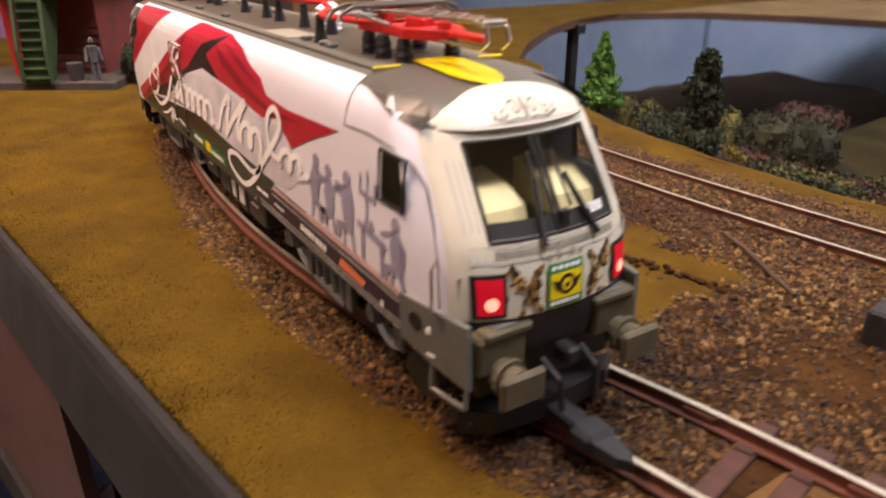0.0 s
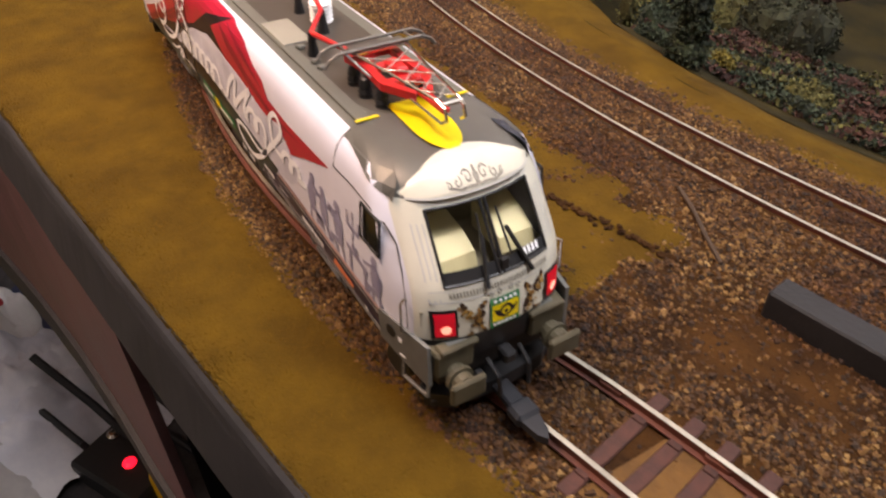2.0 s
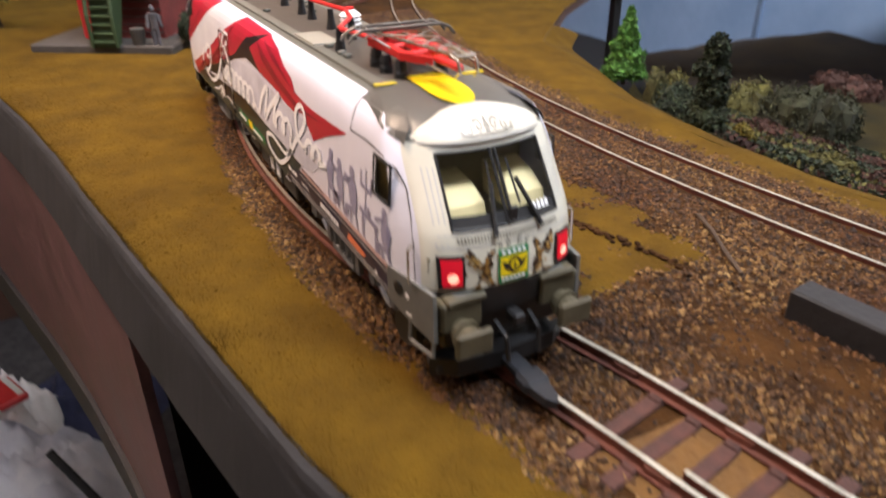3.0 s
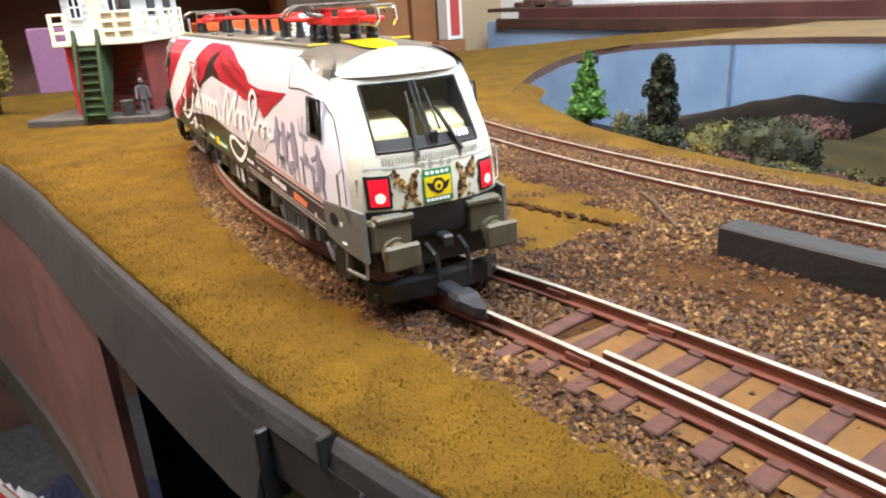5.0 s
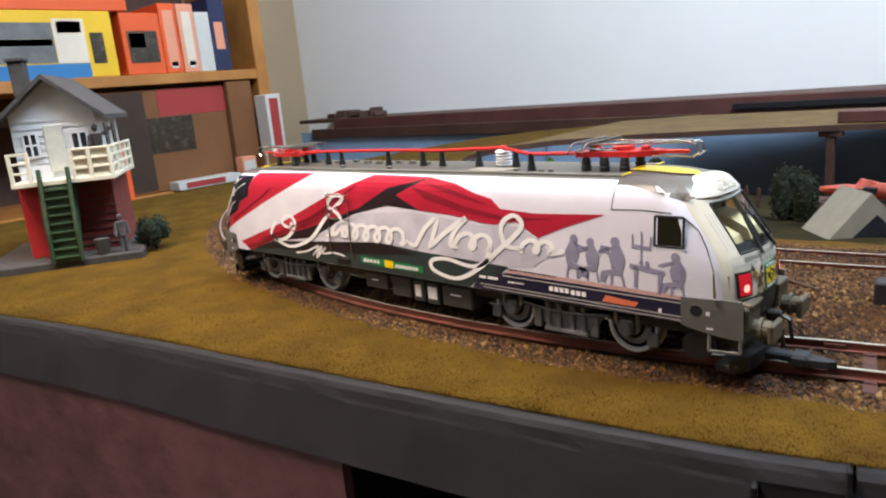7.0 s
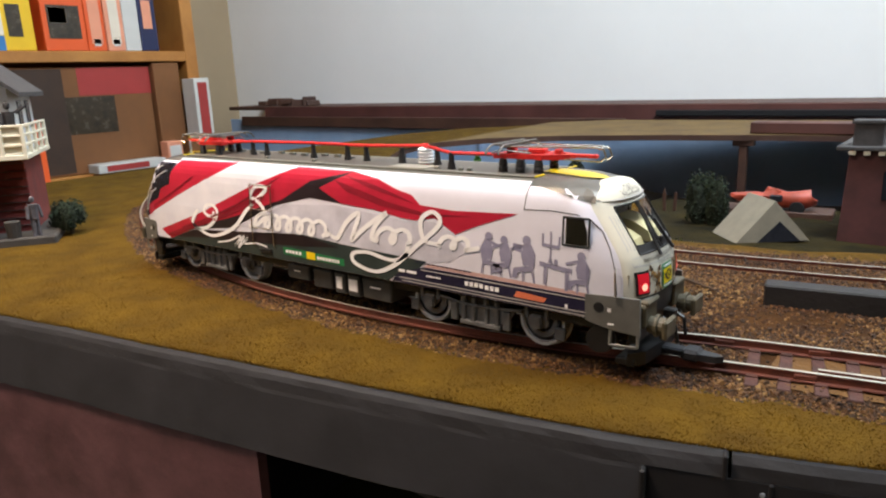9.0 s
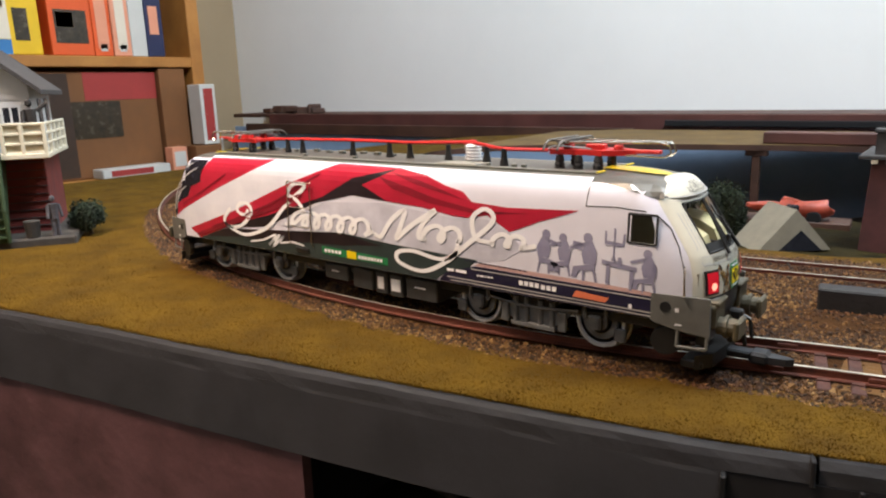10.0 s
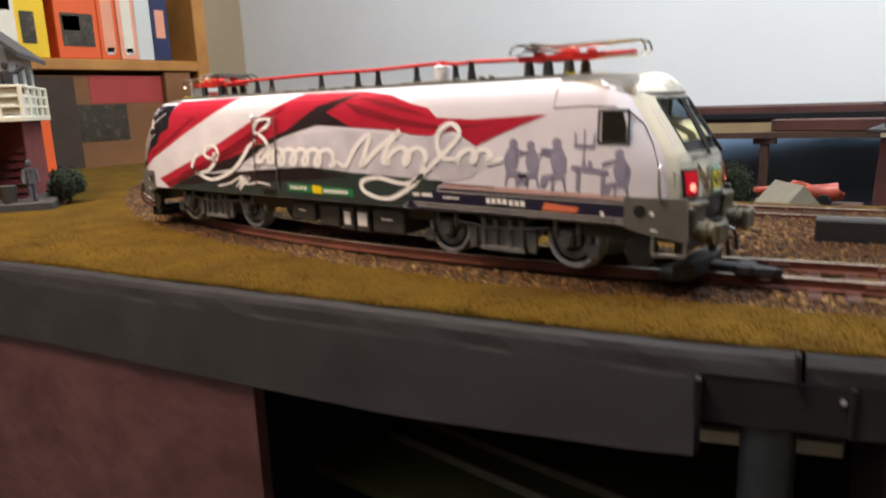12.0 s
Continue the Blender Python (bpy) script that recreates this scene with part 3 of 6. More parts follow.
def decal(name, outline, mat, parent, lift=0.12, side=-1, label=""):
    """A printed patch of (x, z) that follows the curve of the body side."""
    bm = bmesh.new()
    for ring in (outline if isinstance(outline[0], list) else [outline]):
        bm.faces.new([bm.verts.new((x, 0, z)) for x, z in ring])
    for z in (18.6, 23, 26.5, 28, 30, 33, 36, 38.2, 39.6, 41, 42.3):
        bmesh.ops.bisect_plane(bm, geom=bm.verts[:] + bm.edges[:] + bm.faces[:], plane_co=(0, 0, z), plane_no=(0, 0, 1))
    for x in (-98, -95.5, -93.5, -91.6, -89, -86.5, -84, 84, 86.5, 89, 91.6):
        if min(v.co.x for v in bm.verts) < x < max(v.co.x for v in bm.verts):
            bmesh.ops.bisect_plane(bm, geom=bm.verts[:] + bm.edges[:] + bm.faces[:], plane_co=(x, 0, 0), plane_no=(1, 0, 0))
    bmesh.ops.triangulate(bm, faces=bm.faces)
    for v in bm.verts:
        v.co.y = side * (side_w(v.co.x, v.co.z) + lift)
    for f in bm.faces:
        f.normal_update()
        if f.normal.y * side < 0:
            f.normal_flip()
    return part(name, bm, mat, parent, label)


def ribbon(name, line, width, mat, parent, lift=0.3, closed=False, label=""):
    """A painted stroke of (x, z) points, smoothed, on the body side."""
    pts = [Vector((p[0], p[1])) for p in line]
    fine = []
    for i in range(len(pts) - 1):
        p0, p1, p2, p3 = pts[max(0, i - 1)], pts[i], pts[i + 1], pts[min(len(pts) - 1, i + 2)]
        for k in range(6):
            t = k / 6
            fine.append(0.5 * (2 * p1 + (p2 - p0) * t + (2 * p0 - 5 * p1 + 4 * p2 - p3) * t * t + (3 * p1 - p0 - 3 * p2 + p3) * t ** 3))
    fine.append(pts[-1])
    verts, faces = [], []
    for i, p in enumerate(fine):
        d = (fine[min(i + 1, len(fine) - 1)] - fine[max(0, i - 1)]).normalized()
        nrm = Vector((-d.y, d.x))
        w = width * (0.75 + 0.35 * abs(d.y)) * (0.4 if i in (0, len(fine) - 1) else 1)
        for s in (-0.5, 0.5):
            q = p + nrm * w * s
            verts.append((q.x, -(side_w(q.x, q.y) + lift), q.y))
    for i in range(len(fine) - 1):
        faces.append((2 * i, 2 * i + 2, 2 * i + 3, 2 * i + 1))
    return quick_mesh(name, verts, faces, mat, parent, label)


def front_patch(name, outline, mat, parent, lift=0.12, sign=1, label="", nu=8, nz=4):
    """A patch on the nose given by its corners (y, z): bottom left, bottom right, top right, top left."""
    (ya, za), (yb, zb), (yc, zc), (yd, zd) = outline
    verts, faces = [], []
    for j in range(nz + 1):
        t = j / nz
        for i in range(nu + 1):
            s = i / nu
            y = (ya + (yb - ya) * s) * (1 - t) + (yd + (yc - yd) * s) * t
            z = (za + (zb - za) * s) * (1 - t) + (zd + (zc - zd) * s) * t
            verts.append((sign * (front_x(y, z) + lift), sign * y, z))
    for j in range(nz):
        for i in range(nu):
            k = j * (nu + 1) + i
            faces.append((k, k + 1, k + nu + 2, k + nu + 1))
    return quick_mesh(name, verts, faces, mat, parent, label, smooth=True)


def bars(x, z, widths, height, gap, parent):
    """A run of unreadable small lettering as plain bars."""
    for w in widths:
        bm = bmesh.new()
        bm.faces.new([bm.verts.new((px, -(half_width(z) + 0.42), pz)) for px, pz in ((x, z), (x + w, z), (x + w, z + height), (x, z + height))])
        x += w + gap
        part("printed_bar", bm, PRINTWHITE, parent)


def disc(x, z, r, n=10):
    return [(x + r * math.cos(2 * math.pi * k / n), z + r * math.sin(2 * math.pi * k / n)) for k in range(n)]


def front_shape(name, outlines, mat, parent, lift=0.2, surface=None, label=""):
    """A printed patch of (y, z) outlines on the nose."""
    at = surface or front_x
    bm = bmesh.new()
    for ring in outlines:
        bm.faces.new([bm.verts.new((at(y, z) + lift, y, z)) for y, z in ring])
    bmesh.ops.triangulate(bm, faces=bm.faces)
    for f in bm.faces:
        f.normal_update()
        if f.normal.x < 0:
            f.normal_flip()
    return part(name, bm, mat, parent, label)


def stroke(line, width):
    """The outlines of a thin stroke along (y, z) points, one quad a piece."""
    out = []
    for (a, b), (c, d) in zip(line, line[1:]):
        n = math.hypot(c - a, d - b) or 1
        u, v = -(d - b) / n * width / 2, (c - a) / n * width / 2
        out.append([(a + u, b + v), (c + u, d + v), (c - u, d - v), (a - u, b - v)])
    return out


def swirl(y, z, r, turns, start, hand=1, n=9):
    """A small scroll."""
    return [(y + hand * r * (1 - 0.8 * k / n) * math.cos(start + turns * 6.283 * k / n), z + r * (1 - 0.8 * k / n) * math.sin(start + turns * 6.283 * k / n)) for k in range(n + 1)]


def loops(x0, x1, z, n, tall, back):
    """A row of slanted pen loops between two places."""
    out = []
    for k in range(n * 6 + 1):
        a = 2 * math.pi * k / 6
        t = k / (n * 6)
        out.append((x0 + (x1 - x0) * t - back * math.sin(a) + 0.35 * tall * -math.cos(a) * 0.5, z - tall / 2 * math.cos(a)))
    return out


VISOR_Z = 39.4


def visor_top(y):
    u = min(1, abs(y) / 13.3)
    return VISOR_Z + 0.25 + 3.9 * (1 - u ** 2.2)


def visor_x(y, z):
    """The proud, arched forehead over the windscreen."""
    u = min(1, abs(y) / 13.3)
    t = (z - VISOR_Z) / 4.2
    return 96.1 - 2.8 * u * u - 2.4 * u ** 6 + 0.5 * (1 - u ** 4) - 3.6 * t - 1.2 * t * t


def visor(root):
    verts, faces = [], []
    nu, nt = 22, 5
    for i in range(nu + 1):
        y = -13.3 + 26.6 * i / nu
        top = visor_top(y)
        verts.append((nose_x(VISOR_Z - 0.4) - 4.9 * min(1, abs(y) / 13.2) ** 2 - 0.4, y, VISOR_Z - 0.35))
        for j in range(nt + 1):
            z = VISOR_Z + (top - VISOR_Z) * j / nt
            verts.append((visor_x(y, z), y, z))
        verts.append((visor_x(y, top) - 0.8, y, top + 0.1))
        verts.append((visor_x(y, top) - 7.0, y, top - 1.0))
    n = nt + 4
    for i in range(nu):
        for j in range(n - 1):
            k = i * n + j
            faces.append((k, k + n, k + n + 1, k + 1))
    ob = quick_mesh("forehead_visor", verts, faces, CREAM, root, "cream arched forehead over the windscreen", smooth=True)
    for hand in (-1, 1):
        front_shape("ornament_print", stroke(swirl(hand * 1.5, 41.3, 0.95, 1.1, 0.4, hand), 0.28) + stroke(swirl(hand * 3.4, 41.0, 0.75, 1.0, 2.2, hand), 0.26) + stroke([(hand * 0.3, 40.2), (hand * 1.6, 40.3), (hand * 3.2, 40.1), (hand * 4.8, 40.5)], 0.3)
                    + stroke(swirl(hand * 4.9, 40.7, 0.5, 1.0, 1.0, hand), 0.24), ORNAMENT, ob, 0.12, visor_x)
    front_shape("ornament_print", [disc(0, 41.2, 0.55), [(-0.4, 40.2), (0.4, 40.2), (0.2, 42.4), (-0.2, 42.4)]], ORNAMENT, ob, 0.12, visor_x)
    rim = [(-11.8 + 23.6 * k / 20, VISOR_Z + 0.28) for k in range(21)]
    front_shape("visor_line", stroke(rim, 0.22), PALEGREY, ob, 0.12, visor_x)
    return ob


def wheelset(parent, x):
    for side in (-1, 1):
        bm = bmesh.new()
        lathe(bm, ((0.8, -1.4), (4.6, -1.4), (4.9, -1.0), (5.9, -1.0), (6.0, -1.4), (6.6, -1.3), (6.7, 1.0), (7.3, 1.1), (7.3, 1.6), (0.8, 1.6)), (x, side * 9.4, 7.5), "y", 28)
        if side > 0:
            bmesh.ops.scale(bm, vec=(1, -1, 1), verts=bm.verts, space=Matrix.Translation((0, -9.4, 0)))
        wheel = part("wheel", bm, STEEL, parent, "grey steel wheel with bright rim", smooth=True)
        for name, mat, ring in (("rim", RIMSTEEL, ((5.5, 1.3), (5.8, 1.9), (6.5, 1.9), (6.6, 1.3))), ("brake_disc", BOGIE, ((2.9, 1.4), (3.0, 1.75), (4.5, 1.75), (4.6, 1.4)))):
            bm = bmesh.new()
            lathe(bm, tuple((r, side * d) for r, d in ring), (x, side * 9.4, 7.5), "y", 28)
            part(name, bm, mat, wheel)
        bm = bmesh.new()
        lathe(bm, ((2.2, -2.4), (2.4, -1.6), (1.2, -1.4)), (x, side * 9.4, 7.5), "y", 12)
        part("hub", bm, BOGIE, wheel)
    bm = bmesh.new()
    rod(bm, (x, -7, 7.5), (x, 7, 7.5), 1.2)
    part("axle", bm, BLACKPLASTIC, parent)


def bogie(root, x):
    frame_ob = thing_part("bogie", root, x)
    for s in (-1, 1):
        bm = bmesh.new()
        y = s * 12.2
        prism(bm, [(-22, 10.4), (-21, 11.6), (-9, 11.6), (-6, 9.4), (6, 9.4), (9, 11.6), (21, 11.6), (22, 10.4), (11.5, 9.8), (8, 5.4), (5, 4.2), (-5, 4.2), (-8, 5.4), (-11.5, 9.8)], "y", y - 0.8, y + 0.8)
        for dx in (-17.2, 17.2):
            box(bm, dx, y + s * 0.9, 7.6, 3.4, 1.6, 3.6, 0.4)
            rod(bm, (dx - 2.9, y + s * 0.9, 8.4), (dx - 2.9, y + s * 0.9, 11.6), 0.6, 8)
            rod(bm, (dx + 2.9, y + s * 0.9, 8.4), (dx + 2.9, y + s * 0.9, 11.6), 0.6, 8)
            lathe(bm, ((1.5, -0.4), (1.3, 0.5), (0.7, 0.7)), (dx, y + s * 1.6, 7.4), "y", 12)
        for dx in (-5.4, -2.0, 2.0, 5.4):
            rod(bm, (dx, y + s * 1.0, 4.2), (dx, y + s * 1.0, 10.8), 0.8, 8)
        box(bm, 0, y + s * 1.0, 3.8, 13, 1.6, 1.2, 0.2)
        box(bm, 8.5, y + s * 1.2, 6.2, 2.2, 1.2, 5, 0.2)
        box(bm, -8.5, y + s * 1.2, 6.2, 2.2, 1.2, 5, 0.2)
        wire(bm, [(-13, y + s * 1.6, 9.6), (-4, y + s * 1.8, 8.8), (4, y + s * 1.8, 9.0), (13, y + s * 1.6, 9.8)], 0.35)
        box(bm, 23.5, y, 5.2, 3.0, 1.2, 3.2, 0.3)
        box(bm, -23.5, y, 5.2, 3.0, 1.2, 3.2, 0.3)
        part("bogie_frame", bm, BOGIE, frame_ob, "grey moulded bogie side frame with springs")
    for dx in (-17.8, 17.8):
        wheelset(frame_ob, dx)
    bm = bmesh.new()
    box(bm, 0, 0, 8.5, 40, 13, 4)
    part("gearbox", bm, BLACKPLASTIC, frame_ob)


def taper(bm):
    """Narrows the ends like the body above them."""
    for v in bm.verts:
        v.co.y *= 1 - 0.125 * max(0, min(1.2, (abs(v.co.x) - 91) / 10))


def thing_part(name, root, x):
    ob = new(name)
    ob.parent = root
    ob.matrix_basis = pose(x * MM, 0, (0.9 if name == "bogie" else 0) * MM)
    ob.empty_display_size = 0.004
    return ob


def pantograph(root, x, flip):
    """A folded pantograph: open red base frame on black insulators, bright wire arms and a dark twin-bow head."""
    p = thing_part("pantograph", root, x)
    p.matrix_basis = pose(x * MM, -0.3 * MM, 44.1 * MM, 0, 0, 180 if flip else 0)
    for dx, dy in ((-6, -4.6), (-6, 4.6), (4.4, -4.2), (4.4, 4.2), (-0.6, -5.0)):
        bm = bmesh.new()
        lathe(bm, ((1.4, -0.1), (1.2, 0.6), (1.4, 0.9), (1.1, 1.6), (1.25, 1.9), (0.9, 3.2), (0.5, 3.4)), (dx, dy, 0), "z", 10)
        part("insulator", bm, BLACKPLASTIC, p, "black ribbed insulator")
    bm = bmesh.new()
    for s in (-1, 1):
        prism(bm, [(-8.6, s * 3.6), (-8.6, s * 5.2), (-2, s * 4.4), (5.4, s * 4.9), (8.4, s * 3.4), (12, s * 1.6), (11, s * 1.0), (7, s * 2.4), (4, s * 3.2), (-2, s * 3.0)], "z", 3.3, 4.6)
    for dx, w in ((-7.8, 9.0), (-1.6, 7.0), (5.0, 7.6)):
        box(bm, dx, 0, 3.95, 1.6, w, 1.2, 0.2)
    box(bm, 2.0, 0, 4.9, 5.0, 2.6, 2.0, 0.4)
    box(bm, 14.5, 0, 4.2, 8.5, 1.6, 0.9, 0.2)
    box(bm, -4.6, -2.2, 5.1, 2.6, 1.8, 1.8, 0.3)
    box(bm, 7.6, 0.8, 4.9, 2.2, 1.4, 1.4, 0.3)
    part("base_frame", bm, REDPLASTIC, p, "bright red open plastic base frame")
    for s in (-1, 1):
        bm = bmesh.new()
        wire(bm, [(-3.5, s * 5.2, 6.4), (6, s * 3.6, 6.4), (19, s * 1.9, 6.5), (21, s * 1.7, 6.0), (21.6, s * 1.7, 4.2), (20.2, s * 1.8, 3.2)], 0.26)
        part("arm_tube", bm, CHROME, p, "bright metal arm tube with hooked end")
        bm = bmesh.new()
        wire(bm, [(-1, s * 4.6, 6.4), (5, -s * 3.4, 6.4), (10.5, s * 2.8, 6.5), (15, -s * 2.2, 6.5), (19, s * 1.8, 6.5)], 0.15)
        part("arm_lattice", bm, CHROME, p)
    for name, line, r, mat in (("arm_joint", [(20.4, -1.9, 6.3), (20.4, 1.9, 6.3)], 0.4, CHROME), ("arm_shaft", [(-3.5, -5.2, 6.3), (-3.5, 5.2, 6.3)], 0.4, CHROME), ("control_rod", [(-2, 0, 4.8), (6, -2.2, 3.6), (20, -1.8, 3.2)], 0.22, CHROME), ("base_hoop", [(-9, -5.4, 4.8), (-6, -5.8, 5.6), (3, -5.6, 5.0)], 0.22, STEEL)):
        bm = bmesh.new()
        wire(bm, line, r)
        part(name, bm, mat, p)
    for dx in (-7.2, -3.4):
        bm = bmesh.new()
        wire(bm, [(dx, -11.2, 5.0), (dx, -10.2, 6.2), (dx, -8.2, 7.0), (dx, 8.2, 7.0), (dx, 10.2, 6.2), (dx, 11.2, 5.0)], 0.32)
        part("collector_bow", bm, DULLMETAL, p, "dull dark metal collector bow")
    for dy in (-6.5, 6.5):
        bm = bmesh.new()
        wire(bm, [(-7.2, dy, 6.9), (-3.4, dy, 6.9)], 0.28)
        part("collector_link", bm, DULLMETAL, p)
    bm = bmesh.new()
    box(bm, -5.3, 0, 6.3, 2.6, 11, 0.7, 0.2)
    part("collector_plate", bm, DULLMETAL, p)


def locomotive():
    loco = thing("model_locomotive", 0.5, -0.3, 1.62, label="white model electric locomotive with red flag print on curved track", category="model locomotive")
    loco.matrix_basis = loco.matrix_basis @ Matrix.Diagonal((1.03, 1, 1.06, 1))
    loco_body(loco)
    # printed side
    decal("mountain_print", [(-40, 22.2), (-14, 31.5), (10, 33), (35, 31), (47, 31.5), (54, 28.8), (58, 25), (52, 21.5), (44, 20.4), (13, 21.6), (-7, 22.8)], MOUNTAIN, loco, 0.08)
    decal("flag_red_patch", [(-98.5, 20.6), (-97, 25.0), (-88, 28.4), (-86, 32.0), (-80, 34.0), (-79.0, 38.0), (-74, 42.6), (-40, 43.0), (-70, 32)], RED, loco, 0.12)
    decal("flag_white_patch", [(-98.5, 20.4), (-70, 32), (-40, 43.0), (-10, 43.0), (-33, 35.4), (-60, 25.2), (-88, 16.6), (-91, 18.6)], FLAGWHITE, loco, 0.12)
    decal("flag_red_patch", [(-88, 16.6), (-60, 25.2), (-33, 35.4), (-10, 43.0), (15, 42.8), (-2, 39.4), (-15, 33), (-40, 25.6), (-60, 20.6), (-82, 13.6)], RED, loco, 0.12)
    decal("shadow_print", [(15, 42.8), (-2, 39.4), (-15, 33), (-40, 25.6), (-60, 20.6), (-66, 18.6), (-42, 21.4), (-18, 31), (-2, 34.4), (12, 33.6), (2, 37.6)], SHADEBLACK, loco, 0.12)
    decal("flag_red_patch", [(15, 42.8), (26, 41.4), (33, 39.2), (39, 38.0), (42, 35.6), (53, 35.0), (73, 35.8), (62, 32.2), (54, 29.0), (47, 32.6), (40, 31.4), (35, 31.6), (25, 33.0), (12, 33.6), (2, 37.6)], RED, loco, 0.13)
    decal("fold_print", [(8, 40.4), (18, 38.4), (30, 35.6), (44, 33.6), (60, 34.0), (44, 32.6), (28, 34.2), (14, 37.2)], DEEPRED, loco, 0.18)
    decal("fold_print", [(12, 41.8), (24, 40.0), (34, 37.6), (40, 35.8), (34, 36.8), (22, 39.0)], DEEPRED, loco, 0.18)
    decal("fold_print", [(-80, 15.2), (-50, 24.4), (-24, 34.6), (-46, 25.0)], DEEPRED, loco, 0.18)
    decal("lower_print", [(-83, 13.4), (-82, 13.9), (-66, 18.4), (-42, 20.2), (-7, 22.8), (13, 21.6), (44, 20.6), (41, 18.0), (33, 15.6), (30, 13.4)], TEAL, loco, 0.10)
    decal("black_print", [(-78, 14.6), (-66, 18.4), (-42, 20.2), (-7, 22.6), (10, 20.6), (-6, 19.0), (-30, 17.6), (-60, 16.2)], SHADEBLACK, loco, 0.15)
    decal("green_label", [(-16, 15.4), (12, 15.0), (12, 17.2), (-16, 17.8)], GREENLABEL, loco, 0.2)
    decal("yellow_label", [(-4.8, 15.3), (-0.8, 15.2), (-0.8, 17.5), (-4.8, 17.6)], YELLOW, loco, 0.25)
    for x, z, widths, h, gap in ((-14.6, 16.1, (1.2, 1.2, 1.1, 1.2, 1.2), 1.0, 0.4), (0.2, 15.7, (1.0, 0.9, 1.0, 0.9, 1.0, 0.8, 0.9, 0.9), 1.0, 0.35), (57, 16.0, (1.2, 1.2, 1.2, 1.2), 1.2, 0.35),
                                 (63.4, 15.8, (1.2, 1.2, 1.2), 1.2, 0.35), (44, 16.4, (0.6, 1.4, 0.5, 0.8, 0.5), 0.5, 0.3), (34, 16.6, (2.4, 3.6), 0.8, 0.6), (86.4, 14.9, (0.8,), 1.0, 0.3)):
        bars(x, z, widths, h, gap, loco)
    decal("fine_print", [[(40 + 1.5 * k, 19.95 - 0.03 * k), (41.2 + 1.5 * k, 19.93 - 0.03 * k), (41.2 + 1.5 * k, 20.25 - 0.03 * k), (40 + 1.5 * k, 20.27 - 0.03 * k)] for k in range(13)], NAVY, loco, 0.22)
    decal("pink_stripe", [(43, 19.0), (91.8, 18.4), (91.8, 19.3), (45, 20.1)], PINKLINE, loco, 0.14)
    decal("navy_band", [(31, 13.5), (33, 15.8), (43, 18.9), (91.8, 18.3), (91.8, 13.4), (36, 13.4)], NAVY, loco, 0.12)
    for z, a in ((13.7, 35), (14.5, 34), (17.6, 42)):
        decal("white_line", [(a, z + 0.35), (91.8, z), (91.8, z + 0.26), (a, z + 0.61)], PALEGREY, loco, 0.2)
    decal("orange_print", [(72, 15.4), (73, 17.0), (81.5, 16.4), (80.5, 15.2), (74, 15.3)], ORANGE, loco, 0.22)
    # soft folds in the red bands
    for fold, wide in (([(-84, 14.6), (-62, 20.8), (-42, 26.6), (-24, 33.2)], 1.5), ([(-74, 18.4), (-52, 24.6), (-30, 33.0)], 0.7), ([(-60, 22.4), (-38, 30.0), (-16, 40.0)], 0.6), ([(-92, 25.0), (-78, 31.0), (-64, 37.6)], 0.5)):
        ribbon("flag_fold", fold, wide, DEEPRED, loco)
    # flourished white stroke, abstracted
    ribbon("white_flourish", [(-52, 26.2), (-54, 24.2), (-58, 25.4), (-56.5, 28.0), (-52, 28.0), (-50.5, 25.2), (-56, 20.6), (-63, 19.4), (-66, 21.6), (-62, 26.0)], 1.45, PRINTWHITE, loco)
    ribbon("white_flourish", [(-64, 19.6), (-56, 17.4), (-48, 18.8), (-40, 22.4), (-32, 29.4), (-23, 35.6), (-28, 36.2), (-31, 33.0), (-26, 30.6), (-24, 27.0), (-29, 23.4), (-33, 23.2)], 1.45, PRINTWHITE, loco)
    ribbon("white_flourish", loops(-28, 4, 25.4, 6, 4.6, 2.3) + [(7, 24.6)], 1.45, PRINTWHITE, loco)
    ribbon("white_flourish", [(7, 24.0), (10, 23.6), (14, 28.6), (19, 31.6), (17, 26.0), (16, 23.6), (22, 28.0), (30, 32.6), (26, 29.0), (24, 25.0)] + loops(27, 38, 26.4, 2, 4.0, 2.0), 1.5, PRINTWHITE, loco)
    ribbon("white_flourish", [(38, 25.4), (36, 20.6), (26, 15.4), (17, 16.6), (16, 19.4), (22, 20.6), (33, 19.6), (42, 25.4), (49, 31.4), (46.5, 34.2), (42.5, 31.6), (43.5, 26.6), (48, 25.8)] + loops(49.5, 58, 26.8, 2, 3.0, 1.4) + [(62, 26.4)], 1.4, PRINTWHITE, loco)
    ribbon("white_flourish", [(-52, 15.4), (-45, 16.6), (-38, 19.0), (-42, 15.2), (-36, 19.2), (-40, 14.8), (-34, 19.0), (-36, 16.6), (-30, 17.4), (-24, 16.8)], 0.75, PRINTWHITE, loco)
    decal("rear_cab_print", [(-100.6, 20.6), (-98.6, 20.6), (-97, 25), (-88, 28.4), (-86, 32), (-80, 34), (-79, 38), (-76, 41.6), (-88, 41.6), (-91.2, 39.6), (-92.8, 36), (-96.6, 30), (-98.8, 26)], BLUE_BLACK, loco, 0.22)
    for line in ([(-99.8, 22), (-98.4, 28), (-95.2, 33), (-91, 37.6), (-84, 40.6)], [(-98.2, 23), (-96.0, 28), (-92.6, 32.4), (-87.4, 36.4), (-81, 39)], [(-96.6, 26.4), (-93, 29.6), (-88.6, 32.0)]):
        ribbon("curved_line", line, 0.5, PALEGREY, loco, 0.34)
